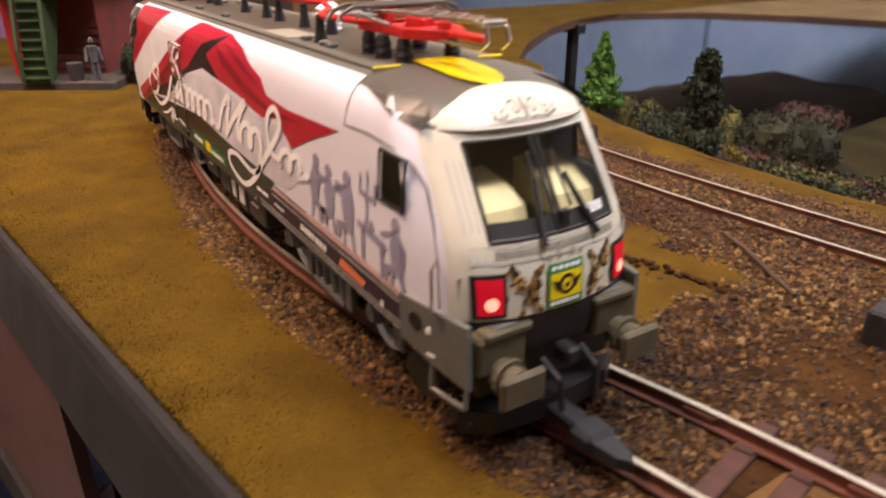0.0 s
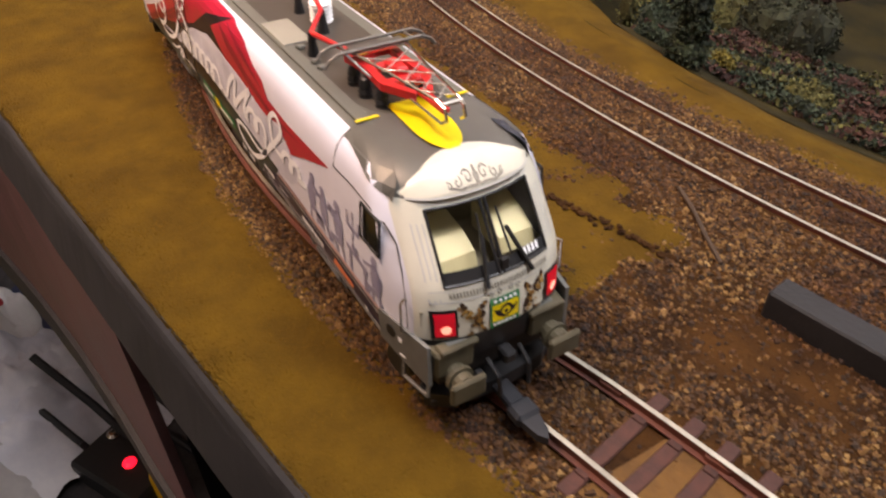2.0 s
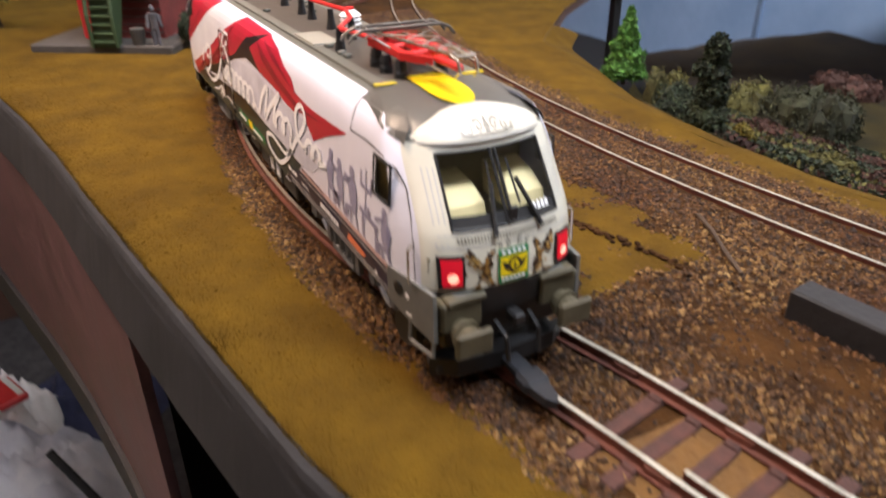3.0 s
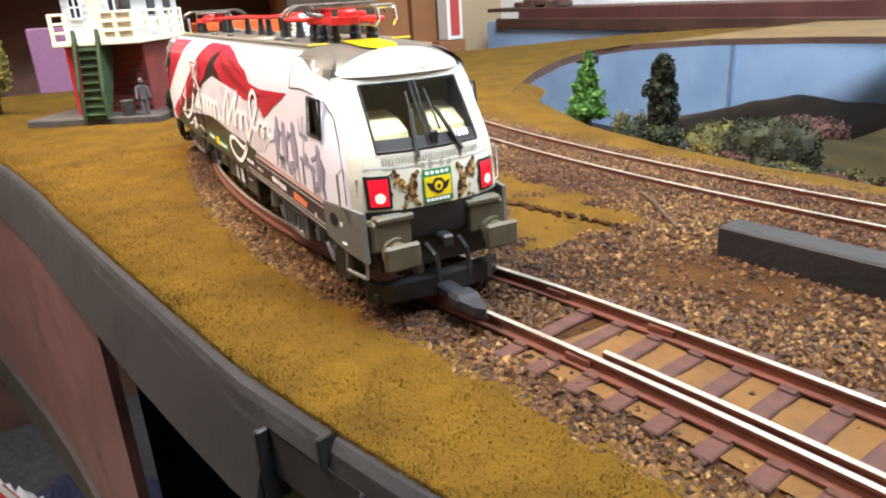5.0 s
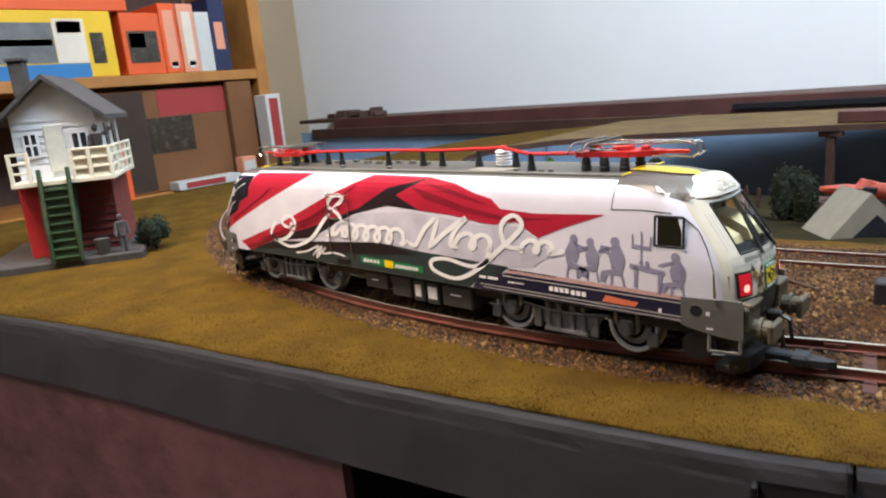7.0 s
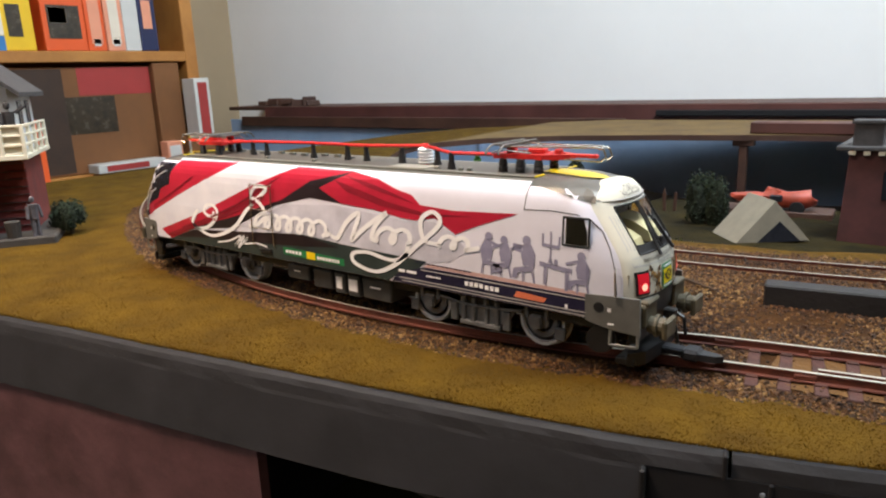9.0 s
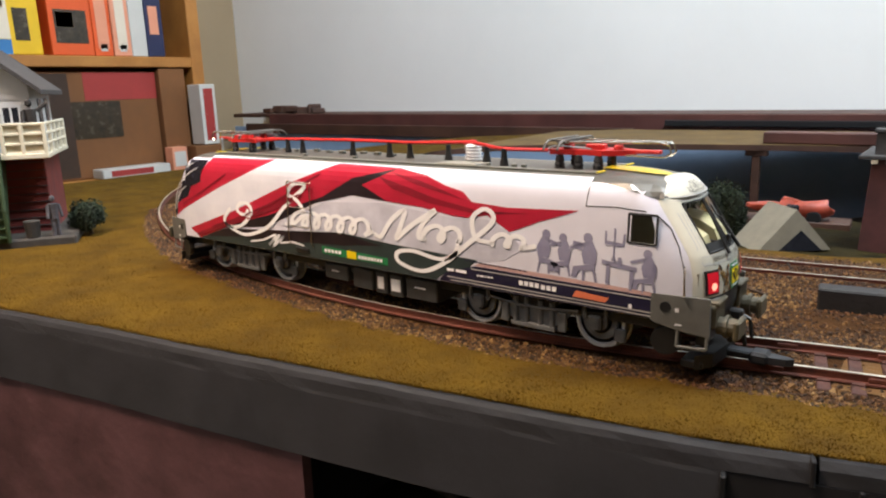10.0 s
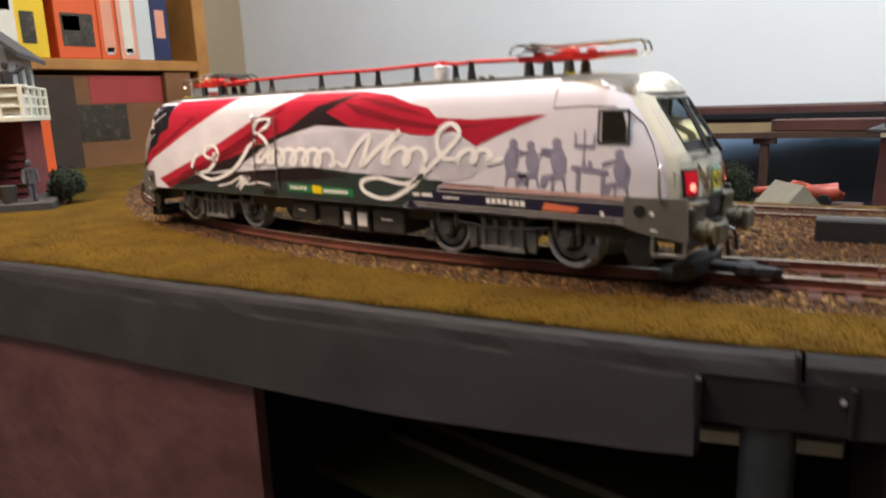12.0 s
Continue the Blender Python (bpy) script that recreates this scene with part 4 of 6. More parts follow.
    # seated group in grey print, kept as plain shapes
    def sitter(x, d, z=20.2, s=1.0):
        """A plain seated shape facing d, with its stool."""
        def q(pts):
            return [(x + d * a * s * 1.3, z + b * s) for a, b in pts]
        return [disc(x + d * 0.5 * s, z + 9.0 * s, 1.15 * s, 9), q([(-1.3, 3.4), (1.0, 3.2), (1.5, 5.6), (0.9, 8.2), (-0.5, 8.3), (-1.5, 6.0)]), q([(-1.2, 3.6), (3.0, 2.4), (3.4, 0.0), (2.4, 0.0), (1.9, 1.6), (-1.0, 1.9)]),
                q([(0.6, 7.4), (3.6, 6.2), (3.7, 6.9), (0.8, 8.1)]), q([(-1.1, 2.0), (-1.5, -0.6), (-1.1, -0.6), (-0.6, 2.0)]), q([(0.8, 1.8), (0.9, -0.6), (1.3, -0.6), (1.3, 1.8)])]

    for outlines in (sitter(64.0, 1, 20.6), sitter(69.6, -1, 20.6, 0.95) + [[(71.6, 27.2), (74.4, 26.6), (74.2, 28.6), (71.9, 28.8)]], sitter(76.2, -1, 20.2, 1.06), sitter(90.8, -1, 19.4, 0.92),
                     [[(79.4, 24.2), (88.0, 23.3), (88.0, 24.4), (79.4, 25.3)], [(80.4, 19.8), (81.3, 19.7), (81.6, 24.6), (80.6, 24.8)], [(86.2, 19.0), (87.0, 18.9), (87.4, 23.8), (86.3, 24.0)], [(83.2, 24.6), (84.4, 24.5), (84.2, 26.2), (83.4, 26.2)]],
                     [[(81.6, 25.2), (83.0, 25.1), (82.5, 26.4), (82.5, 32.6), (82.1, 32.6), (82.1, 26.4)], [(79.9, 28.9), (84.7, 28.6), (84.9, 31.6), (84.5, 31.6), (84.2, 29.4), (80.4, 29.7), (80.3, 31.9), (79.9, 31.9)]]):
        decal("silhouette_print", outlines, SILHOUETTE, loco, 0.15)
    for side, mat in ((-1, CABROOF), (1, BLUE_BLACK)):
        decal("cab_roof_print", [(75, 42.7), (79, 42.2), (83, 41.5), (87, 40.6), (90, 39.8), (92.4, 39.4), (92.2, 40.6), (90.6, 42.0), (87, 42.9), (75, 43.5)], mat, loco, 0.2, side, "dark grey print along the cab roof")
    # seams, cab window frame, handrails
    bm = bmesh.new()
    # Forward of (89, 36.9) the black line draws the module edge's soft shading.
    for a, b in (((75, 43.2), (75, 42.3)), ((75, 42.3), (74.9, 41)), ((74.9, 41), (74.8, 39.6)), ((74.8, 39.6), (74.6, 37.0)), ((74.6, 37.0), (82, 37.3)), ((82, 37.3), (89.0, 36.9)), ((89.0, 36.9), (92.0, 35.8)), ((92.0, 35.8), (94.6, 33.4)), ((94.6, 33.4), (96.6, 29.6)), ((96.6, 29.6), (98.0, 25.0)), ((98.0, 25.0), (98.6, 19.4))):
        rod(bm, (a[0], -(side_w(*a) + 0.0), a[1]), (b[0], -(side_w(*b) + 0.0), b[1]), 0.13, 6)
    part("seam_and_shade_arc", bm, BLACKPLASTIC, loco)
    for s in (-1, 1):
        bm = bmesh.new()
        for a, b in (((85.4, 29.8), (92.0, 29.8)), ((92.0, 29.8), (92.0, 36.2)), ((92.0, 36.2), (85.4, 36.2)), ((85.4, 36.2), (85.4, 29.8))):
            rod(bm, (a[0], s * (half_width(a[1]) - 0.02), a[1]), (b[0], s * (half_width(b[1]) - 0.02), b[1]), 0.28, 6)
        window = part("cab_side_window", bm, BLACKPLASTIC, loco, "black rubber framed cab side window")
        bm = bmesh.new()
        box(bm, 88.7, s * 15.6, 33, 6.4, 0.3, 6.2)
        pane = part("pane", bm, GLASS, window)
        pane.visible_shadow = False
    for x in (-30.5, -19.8):
        bm = bmesh.new()
        wire(bm, [(x, -17.2, 16.8), (x, -17.8, 18), (x - 0.2, -17.0, 36.6), (x - 0.2, -16.4, 37.2)], 0.22)
        part("handrail", bm, CHROME, loco, "thin bright ladder rail")
    for z, y in ((36.8, -17.0), (23, -17.8), (29, -17.6)):
        bm = bmesh.new()
        wire(bm, [(-30.6, y, z), (-19.7, y, z)], 0.17)
        part("ladder_rung", bm, CHROME, loco)
    for s in (-1, 1):
        bm = bmesh.new()
        wire(bm, [(98.6, s * 15.6, 18.8), (98.8, s * 16.5, 19.4), (98.6, s * 16.4, 24.8), (98.4, s * 15.5, 25.6)], 0.24)
        part("handrail", bm, CHROME, loco, "thin bright cab handrail")
    bm = bmesh.new()
    box(bm, -25, -17.1, 15.4, 6.4, 0.8, 1.6, 0.3)
    part("step_recess", bm, BLACKPLASTIC, loco)
    # nose
    for sign in (1, -1):
        front = thing_part("windscreen", loco, 0)
        bm = bmesh.new()
        y0, y1 = -0.69, 0.69
        verts, faces = [], []
        for j in range(5):
            z = 28 + 10.2 * j / 4
            for i in range(11):
                y = (y0 + (y1 - y0) * i / 10) * front_hw(z)
                verts.append((sign * (front_x(y, z) - 0.25), y, z))
        for j in range(4):
            for i in range(10):
                k = j * 11 + i
                faces.append((k, k + 1, k + 12, k + 11))
        bm.free()
        pane = quick_mesh("pane", verts, faces, GLASS, front, "tinted windscreen glass", smooth=True)
        pane.visible_shadow = False
        bm = bmesh.new()
        edge = [(-10.0, 28), (10.0, 28), (9.6, 38.2), (-9.6, 38.2)]
        for (ya, za), (yb, zb) in zip(edge, edge[1:] + edge[:1]):
            for k in range(6):
                a = (ya + (yb - ya) * k / 6, za + (zb - za) * k / 6)
                b = (ya + (yb - ya) * (k + 1) / 6, za + (zb - za) * (k + 1) / 6)
                rod(bm, (sign * (front_x(*a) + 0.0), a[0], a[1]), (sign * (front_x(*b) + 0.0), b[0], b[1]), 0.26, 6)
        for y in (-0.45, 0.45):
            rod(bm, (sign * (front_x(y, 28) + 0.05), y, 28), (sign * (front_x(y, 38.2) + 0.05), y, 38.2), 0.3, 6)
        part("rubber_frame", bm, BLACKPLASTIC, front, "black rubber windscreen frame")
        for y, ym, yt in ((-3.4, -2.2, -1.9), (5.6, 2.6, 1.8)):
            bm = bmesh.new()
            rod(bm, (sign * (front_x(y, 27.0) + 0.8), y, 27.0), (sign * (front_x(ym, 34) + 0.7), ym, 34), 0.42, 6)
            rod(bm, (sign * (front_x(ym, 31) + 1.0), ym - 0.4, 30.6), (sign * (front_x(yt, 36.8) + 0.5), yt, 36.8), 0.2, 6)
            part("wiper", bm, BLACKPLASTIC, front, "black windscreen wiper")
        bm = bmesh.new()
        box(bm, sign * (front_x(0.6, 29) + 0.1), 0.6, 29.4, 0.8, 1.6, 2.4, 0.2)
        part("wiper_mount", bm, BLACKPLASTIC, front)
        front_patch("dark_band", [(-9.8, 28.1), (9.8, 28.1), (9.7, 29.9), (-9.7, 29.9)], INTERIOR, front, -0.12, sign)
        for y, w in ((5.0, 0.6), (5.9, 0.6), (6.8, 0.6), (7.7, 0.6)):
            bm = bmesh.new()
            bm.faces.new([bm.verts.new((sign * (front_x(q, h) + 0.02), q, h)) for q, h in ((y, 28.9), (y + w, 28.9), (y + w, 30.0), (y, 30.0))])
            part("printed_bar", bm, PRINTWHITE, front)
        bm = bmesh.new()
        prism(bm, [(sign * 89.5, 27.6), (sign * 89.0, 32.6), (sign * 94.6, 31.9), (sign * 98.6, 30.2), (sign * 99.6, 27.6)], "y", -9.6, -2.4)
        part("desk", bm, DESK, loco, "cream driver's desk behind the glass")
        bm = bmesh.new()
        prism(bm, [(sign * 89.5, 27.6), (sign * 89.0, 32.9), (sign * 94.0, 32.1), (sign * 98.2, 30.3), (sign * 99.0, 27.6)], "y", 2.6, 9.4)
        part("desk", bm, DESK, loco)
        bm = bmesh.new()
        box(bm, sign * 82, 0, 26, 1.0, 28, 24)
        box(bm, sign * 92, 0, 22.5, 18, 28, 3)
        part("bulkhead", bm, CABWALL, loco, "beige cab lining")
        for s in (-1, 1):
            lamp = front_patch("tail_lamp", [(s * 10.9 - 2.0, 19.0), (s * 10.9 + 2.1, 19.0), (s * 10.9 + 2.1, 24.5), (s * 10.9 - 2.1, 24.5)], BLACKPLASTIC, loco, 0.25, sign, "rectangular lamp glowing red")
            front_patch("lens", [(s * 10.9 - 1.5, 19.5), (s * 10.9 + 1.6, 19.5), (s * 10.9 + 1.6, 24.0), (s * 10.9 - 1.6, 24.0)], LAMPRED, lamp, 0.4, sign)
            if sign > 0:
                front_shape("bulb", [disc(s * 10.9 + 0.1, 20.9, 0.85, 14)], LAMPHOT, lamp, 0.5)
    front_patch("green_plate", [(-3.1, 18.9), (2.7, 18.9), (2.7, 24.6), (-3.1, 24.6)], GREENLABEL, loco, 0.3)
    front_patch("yellow_plate", [(-2.8, 20.0), (2.4, 20.0), (2.4, 23.4), (-2.8, 23.4)], YELLOW, loco, 0.36)
    front_shape("emblem_print", [disc(-0.2, 21.8, 1.35, 16), [(-2.6, 22.6), (-1.3, 22.2), (-1.4, 20.9), (-2.0, 21.4)], [(2.2, 22.6), (0.9, 22.2), (1.0, 20.9), (1.6, 21.4)]], SHADEBLACK, loco, 0.42, None, "round black winged emblem")
    front_shape("emblem_print", [disc(-0.2, 21.8, 0.85, 14)], YELLOW, loco, 0.47)
    front_shape("emblem_print", [disc(-0.2, 21.7, 0.4, 10)], SHADEBLACK, loco, 0.51)
    for z, ys in ((23.8, (-2.2, -1.2, -0.2, 0.8, 1.7)), (19.3, (-2.4, -1.6, -0.8, 0.0, 0.8, 1.6))):
        for y in ys:
            front_shape("printed_bar", [[(y - 0.32, z), (y + 0.32, z), (y + 0.32, z + 0.5), (y - 0.32, z + 0.5)]], PRINTWHITE, loco, 0.4)

    def blots(points, grow, seed):
        """Irregular printed blots along a line of (y, z, r)."""
        rnd = random.Random(seed)
        return [[(y + r * grow * rnd.uniform(0.55, 1.3) * math.cos(0.7854 * k), z + r * grow * rnd.uniform(0.55, 1.3) * math.sin(0.7854 * k)) for k in range(8)] for y, z, r in points]

    for hand in (-1, 1):
        def m(pts):
            return [(hand * a * 0.9, b) for a, b in pts]
        beast = [(4.4, 19.3, 0.6), (4.9, 20.3, 0.8), (5.2, 21.4, 1.0), (5.2, 22.6, 1.0), (4.9, 23.7, 0.7), (4.3, 24.3, 0.6), (6.0, 22.4, 0.8), (6.9, 23.2, 0.8), (7.7, 24.0, 0.7), (8.4, 24.7, 0.6), (7.4, 22.6, 0.6), (8.2, 23.2, 0.5), (6.2, 20.4, 0.6), (6.7, 19.4, 0.5), (7.4, 19.0, 0.4)]
        front_shape("ornament_print", blots([(hand * a * 0.95 + 0.3 * math.sin(7 * b), b + 0.25 * math.cos(9 * a), r) for a, b, r in beast], 0.8, 3 + hand), PRINTBROWN, loco, 0.2, None, "dark brown ornament print")
        front_shape("gold_ornament", blots([(hand * (a * 0.95 + 0.25) + 0.3 * math.sin(5 * b), b + 0.3 * math.cos(7 * a), r) for a, b, r in beast], 0.6, 9 + hand), GOLD, loco, 0.27, None, "gold ornament print")
        front_shape("ornament_print", stroke(swirl(hand * 9.2, 21.2, 0.8, 1.0, 1.0, hand), 0.3), PRINTBROWN, loco, 0.2)
        front_shape("ornament_print", stroke(swirl(hand * 1.2, 25.4, 0.6, 1.0, 1.0, hand), 0.22) + stroke(swirl(hand * 2.6, 25.2, 0.5, 1.0, 0.4, hand), 0.22), ORNAMENT, loco, 0.2)
        for y in (11.0, 11.8, 12.6):
            front_shape("flute_print", stroke([(hand * y, 25.6), (hand * (y - 0.2), 30), (hand * (y - 0.5), 36.5)], 0.22), PALEGREY, loco, 0.12)
    front_shape("dentil_print", [[(-9.6 + 0.55 * k, 26.2), (-9.28 + 0.55 * k, 26.2), (-9.28 + 0.55 * k, 27.1), (-9.6 + 0.55 * k, 27.1)] for k in range(35)], ORNAMENT, loco, 0.14)
    front_shape("dentil_print", [[(-10.3 + 0.44 * k, 38.75), (-10.07 + 0.44 * k, 38.75), (-10.07 + 0.44 * k, 39.1), (-10.3 + 0.44 * k, 39.1)] for k in range(47)], PALEGREY, loco, 0.14)
    front_patch("pale_band", [(-12.6, 25.5), (12.6, 25.5), (12.6, 25.75), (-12.6, 25.75)], PALEGREY, loco, 0.14)
    front_patch("pale_band", [(-12.6, 27.35), (12.6, 27.35), (12.5, 27.5), (-12.5, 27.5)], PALEGREY, loco, 0.14)
    visor(loco)
    # buffer beams
    for sign in (1, -1):
        def turned(bm):
            taper(bm)
            if sign < 0:
                bmesh.ops.rotate(bm, cent=(0, 0, 0), matrix=Matrix.Rotation(math.pi, 3, "Z"), verts=bm.verts)
            return bm

        bm = bmesh.new()
        box(bm, 102.8, 0, 17.4, 3.4, 26.0, 1.4, 0.3)
        beam = part("buffer_beam", turned(bm), GREYPLASTIC, loco, "grey plastic buffer beam")
        for s in (-1, 1):
            bm = bmesh.new()
            prism(bm, [(91.6, 13.0), (91.6, 19.2), (103.9, 19.0), (104.2, 10.4), (99.5, 10.8), (95.0, 11.9)], "y", s * 17.3, s * 16.4)
            part("side_skirt", turned(bm), GREYPLASTIC, beam, "grey plastic side skirt")
            bm = bmesh.new()
            lathe(bm, ((3.2, -1.0), (3.4, 0), (3.2, 1.0)), (94.6, s * 15.2, 8.2), "y", 16)
            part("guard_block", turned(bm), BLACKPLASTIC, beam)
            bm = bmesh.new()
            wire(bm, [(97.4, s * 16.9, 11.4), (97.4, s * 17.2, 7.6), (103.6, s * 17.2, 7.6), (103.6, s * 16.9, 10.6)], 0.4)
            part("cab_step", turned(bm), GREYPLASTIC, beam)
            bm = bmesh.new()
            box(bm, 102.4, s * 11.4, 14.6, 5.0, 9.0, 5.4, 0.5)
            box(bm, 104.0, s * 10.6, 17.4, 2.6, 8.6, 1.2, 0.3)
            part("buffer_block", turned(bm), OLIVEPLASTIC, beam, "olive grey block behind the buffer")
        for s in (-1, 1):
            bm = bmesh.new()
            box(bm, 100.8, s * 17.1, 14.2, 3.0, 0.7, 2.6, 0.2)
            part("skirt_opening", turned(bm), BLACKPLASTIC, beam)
            bm = bmesh.new()
            lathe(bm, ((1.2, -0.2), (1.2, 0.2), (0.6, 0.25)), (94.8, s * 17.3, 16.4), "y", 14)
            part("filler_cap", turned(bm), BLACKPLASTIC, beam)
        bm = bmesh.new()
        box(bm, 101.4, 0, 11.6, 2.0, 27, 8.6, 0.2)
        taper(bm)
        if sign < 0:
            bmesh.ops.rotate(bm, cent=(0, 0, 0), matrix=Matrix.Rotation(math.pi, 3, "Z"), verts=bm.verts)
        part("recess", bm, BLACKPLASTIC, beam)
        for s in (-1, 1):
            for x, z, w, h in ((97.2, 15.9, 0.8, 0.9), (97.6, 12.6, 1.4, 0.4)):
                bm = bmesh.new()
                box(bm, sign * x, s * 17.35, z, w, 0.3, h)
                taper(bm)
                part("printed_bar", bm, PRINTWHITE, beam)
        for s in (-1, 1):
            bm = bmesh.new()
            rod(bm, (sign * 104.6, s * 10, 12.2), (sign * 108.6, s * 10, 12.2), 2.0, 14)
            rod(bm, (sign * 106.2, s * 10, 12.2), (sign * 107, s * 10, 12.2), 2.6, 14)
            box(bm, sign * 109.2, s * 10, 12.2, 1.2, 6.8, 4.4, 0.45)
            part("buffer", bm, OLIVEPLASTIC, beam, "olive grey rectangular buffer", smooth=False)
        bm = bmesh.new()
        wire(bm, [(sign * 105, -3.4, 12), (sign * 108.4, -3.2, 10.6), (sign * 109, -3.0, 6.4)], 0.45)
        wire(bm, [(sign * 105, 3.4, 12), (sign * 108.4, 3.2, 10.6), (sign * 109, 3.0, 6.4)], 0.45)
        box(bm, sign * 106, 0, 12.4, 3, 2.4, 2.4, 0.4)
        box(bm, sign * 106.5, -6, 9.6, 1.6, 1.6, 4, 0.3)
        part("brake_hose", bm, BLACKPLASTIC, beam)
        bm = bmesh.new()
        box(bm, sign * 106, 0, 3.4, 9, 3.4, 1.8, 0.4)
        box(bm, sign * 111.8, 0, 3.3, 4.2, 5.0, 2.8, 0.7)
        prism(bm, [(sign * 113.5, -1.9), (sign * 117.4, -1.2), (sign * 119, 0), (sign * 117.4, 1.2), (sign * 113.5, 1.9)], "z", 2.4, 4.0)
        part("coupling", bm, material("coupling_dark_blue_grey", (0.010, 0.011, 0.015), 0.65, vary=0.2), beam, "dark plastic close coupling")
        bm = bmesh.new()
        box(bm, sign * 100, 0, 3.0, 5, 26, 2.0, 0.4)
        prism(bm, [(sign * 101, -14), (sign * 104, -10), (sign * 105, 0), (sign * 104, 10), (sign * 101, 14)], "z", 2.2, 5.4)
        part("rail_guard", bm, BLACKPLASTIC, beam)
    # underfloor boxes
    for x0, x1, z0 in ((-18, -7.5, 6.8), (-5.5, 3, 5.6), (4.2, 9, 5.2), (10, 15, 5.0), (16.4, 28, 5.4)):
        bm = bmesh.new()
        box(bm, (x0 + x1) / 2, 0, (z0 + 11.6) / 2, x1 - x0, 29, 11.6 - z0, 0.4)
        part("equipment_box", bm, DARKPLASTIC, loco, "dark grey underfloor equipment box")
    bm = bmesh.new()
    for x, w in ((5.4, 2.4), (10.8, 3.6)):
        box(bm, x + w / 2, -14.6, 8.6, w, 0.3, 3.6)
    box(bm, -13, -14.6, 9.6, 3, 0.3, 0.4)
    box(bm, 22, -14.6, 9.2, 4, 0.3, 0.4)
    part("warning_plate", bm, PRINTWHITE, loco, "white printed plates on the boxes")
    bm = bmesh.new()
    box(bm, 0, 0, 11.4, 204, 26, 3.2)
    part("underframe", bm, BLACKPLASTIC, loco)
    for x in (59.1, -59.1):
        bogie(loco, x)
    # roof
    for s in (-1, 1):
        bm = bmesh.new()
        box(bm, 0, s * 9.4, 43.9, 149, 2.6, 0.5, 0.1)
        part("roof_edge", bm, LIGHTROOF, loco)
    bm = bmesh.new()
    box(bm, 32.5, -7.0, 44.25, 13.6, 6.3, 0.4, 0.1)
    part("roof_hatch", bm, material("hatch_beige_grey", (0.24, 0.225, 0.185), 0.5, vary=0.1, scale=80), loco, "pale grey roof hatch")
    for k in range(9):
        bm = bmesh.new()
        box(bm, -62 + k * 7.5, 6 - (k % 3) * 1.2, 44.5, 2.4, 1.6, 0.7 + 0.3 * (k % 2), 0.15)
        part("roof_fitting", bm, LIGHTROOF, loco, "small grey roof fitting")
    for x in (42, 50, 53, -8, -31):
        bm = bmesh.new()
        box(bm, x, -7.5, 44.5, 1.4, 1.8, 0.8, 0.2, turn=20)
        part("roof_fitting", bm, LIGHTROOF, loco)
    for x in (-48, -40.3, -16, 0, 8.3, 23, 36.5, 46.2):
        bm = bmesh.new()
        lathe(bm, ((1.3, 0), (1.2, 0.5), (0.85, 2.2), (0.7, 4.4), (0.3, 4.5)), (x, -6.4 if x > 40 else 0, 44.1), "z", 10)
        part("roof_insulator", bm, BLACKPLASTIC, loco, "black roof insulator")
    bm = bmesh.new()
    lathe(bm, [(2.2, 0)] + [(r, 0.4 + 0.45 * k) for k, r in enumerate((2.6, 2.0, 2.6, 2.0, 2.6, 2.0, 2.6, 2.0, 2.6, 2.0))] + [(1.0, 5.2)], (30.5, 2.2, 44.1), "z", 16)
    part("white_insulator", bm, PRINTWHITE, loco, "ribbed white insulator with red cap")
    bm = bmesh.new()
    wire(bm, [(-64, -2, 48.2), (-48, 0, 48.6), (-16, 0, 48.9), (8.3, 0, 48.7), (30.5, 1.2, 49.2), (36.5, 0, 48.6), (38.5, -1.5, 48.5), (46.2, -6.4, 48.4), (58, -3.4, 48.2)], 0.5, 8)
    wire(bm, [(30.5, 2.2, 48.8), (30.5, 2.2, 49.8)], 1.0, 8)
    part("roof_cable", bm, REDPLASTIC, loco, "red roof line carried on insulators")
    pantograph(loco, 68, False)
    pantograph(loco, -68, True)
    bm = bmesh.new()
    lathe(bm, ((0.45, 0), (0.45, 5), (0.3, 5.4)), (-76, -7.5, 43.6), "z", 10)
    part("horn", bm, STEEL, loco)
    for sign in (1, -1):
        verts, faces = [], []
        n = 16
        for i in range(n):
            t = i / (n - 1)
            x = 73 + 16.5 * t
            w = 3.8 * (1 if t < 0.55 else math.sqrt(max(0.02, 1 - ((t - 0.55) / 0.46) ** 2)))
            for y in (-w, 0, w):
                z = 44.1 if x < 76.5 else lerp(x, [(76.5, 44.1), (82, 43.8), (88.4, 43.2), (92.6, 42.3), (94.9, 41.0)])
                verts.append((sign * x, sign * (y - 0.4), z + 0.35))
        for i in range(n - 1):
            for j in range(2):
                k = i * 3 + j
                faces.append((k, k + 3, k + 4, k + 1))
        quick_mesh("yellow_roof_patch", verts, faces, YELLOW, loco, "yellow rounded roof marking")
        bm = bmesh.new()
        box(bm, sign * 75.2, -9.0, 44.2, 0.6, 4.4, 0.3, 0.05)
        box(bm, sign * 75.2, 9.0, 44.2, 0.6, 4.4, 0.3, 0.05)
        part("yellow_roof_line", bm, YELLOW, loco)
    return loco


locomotive()
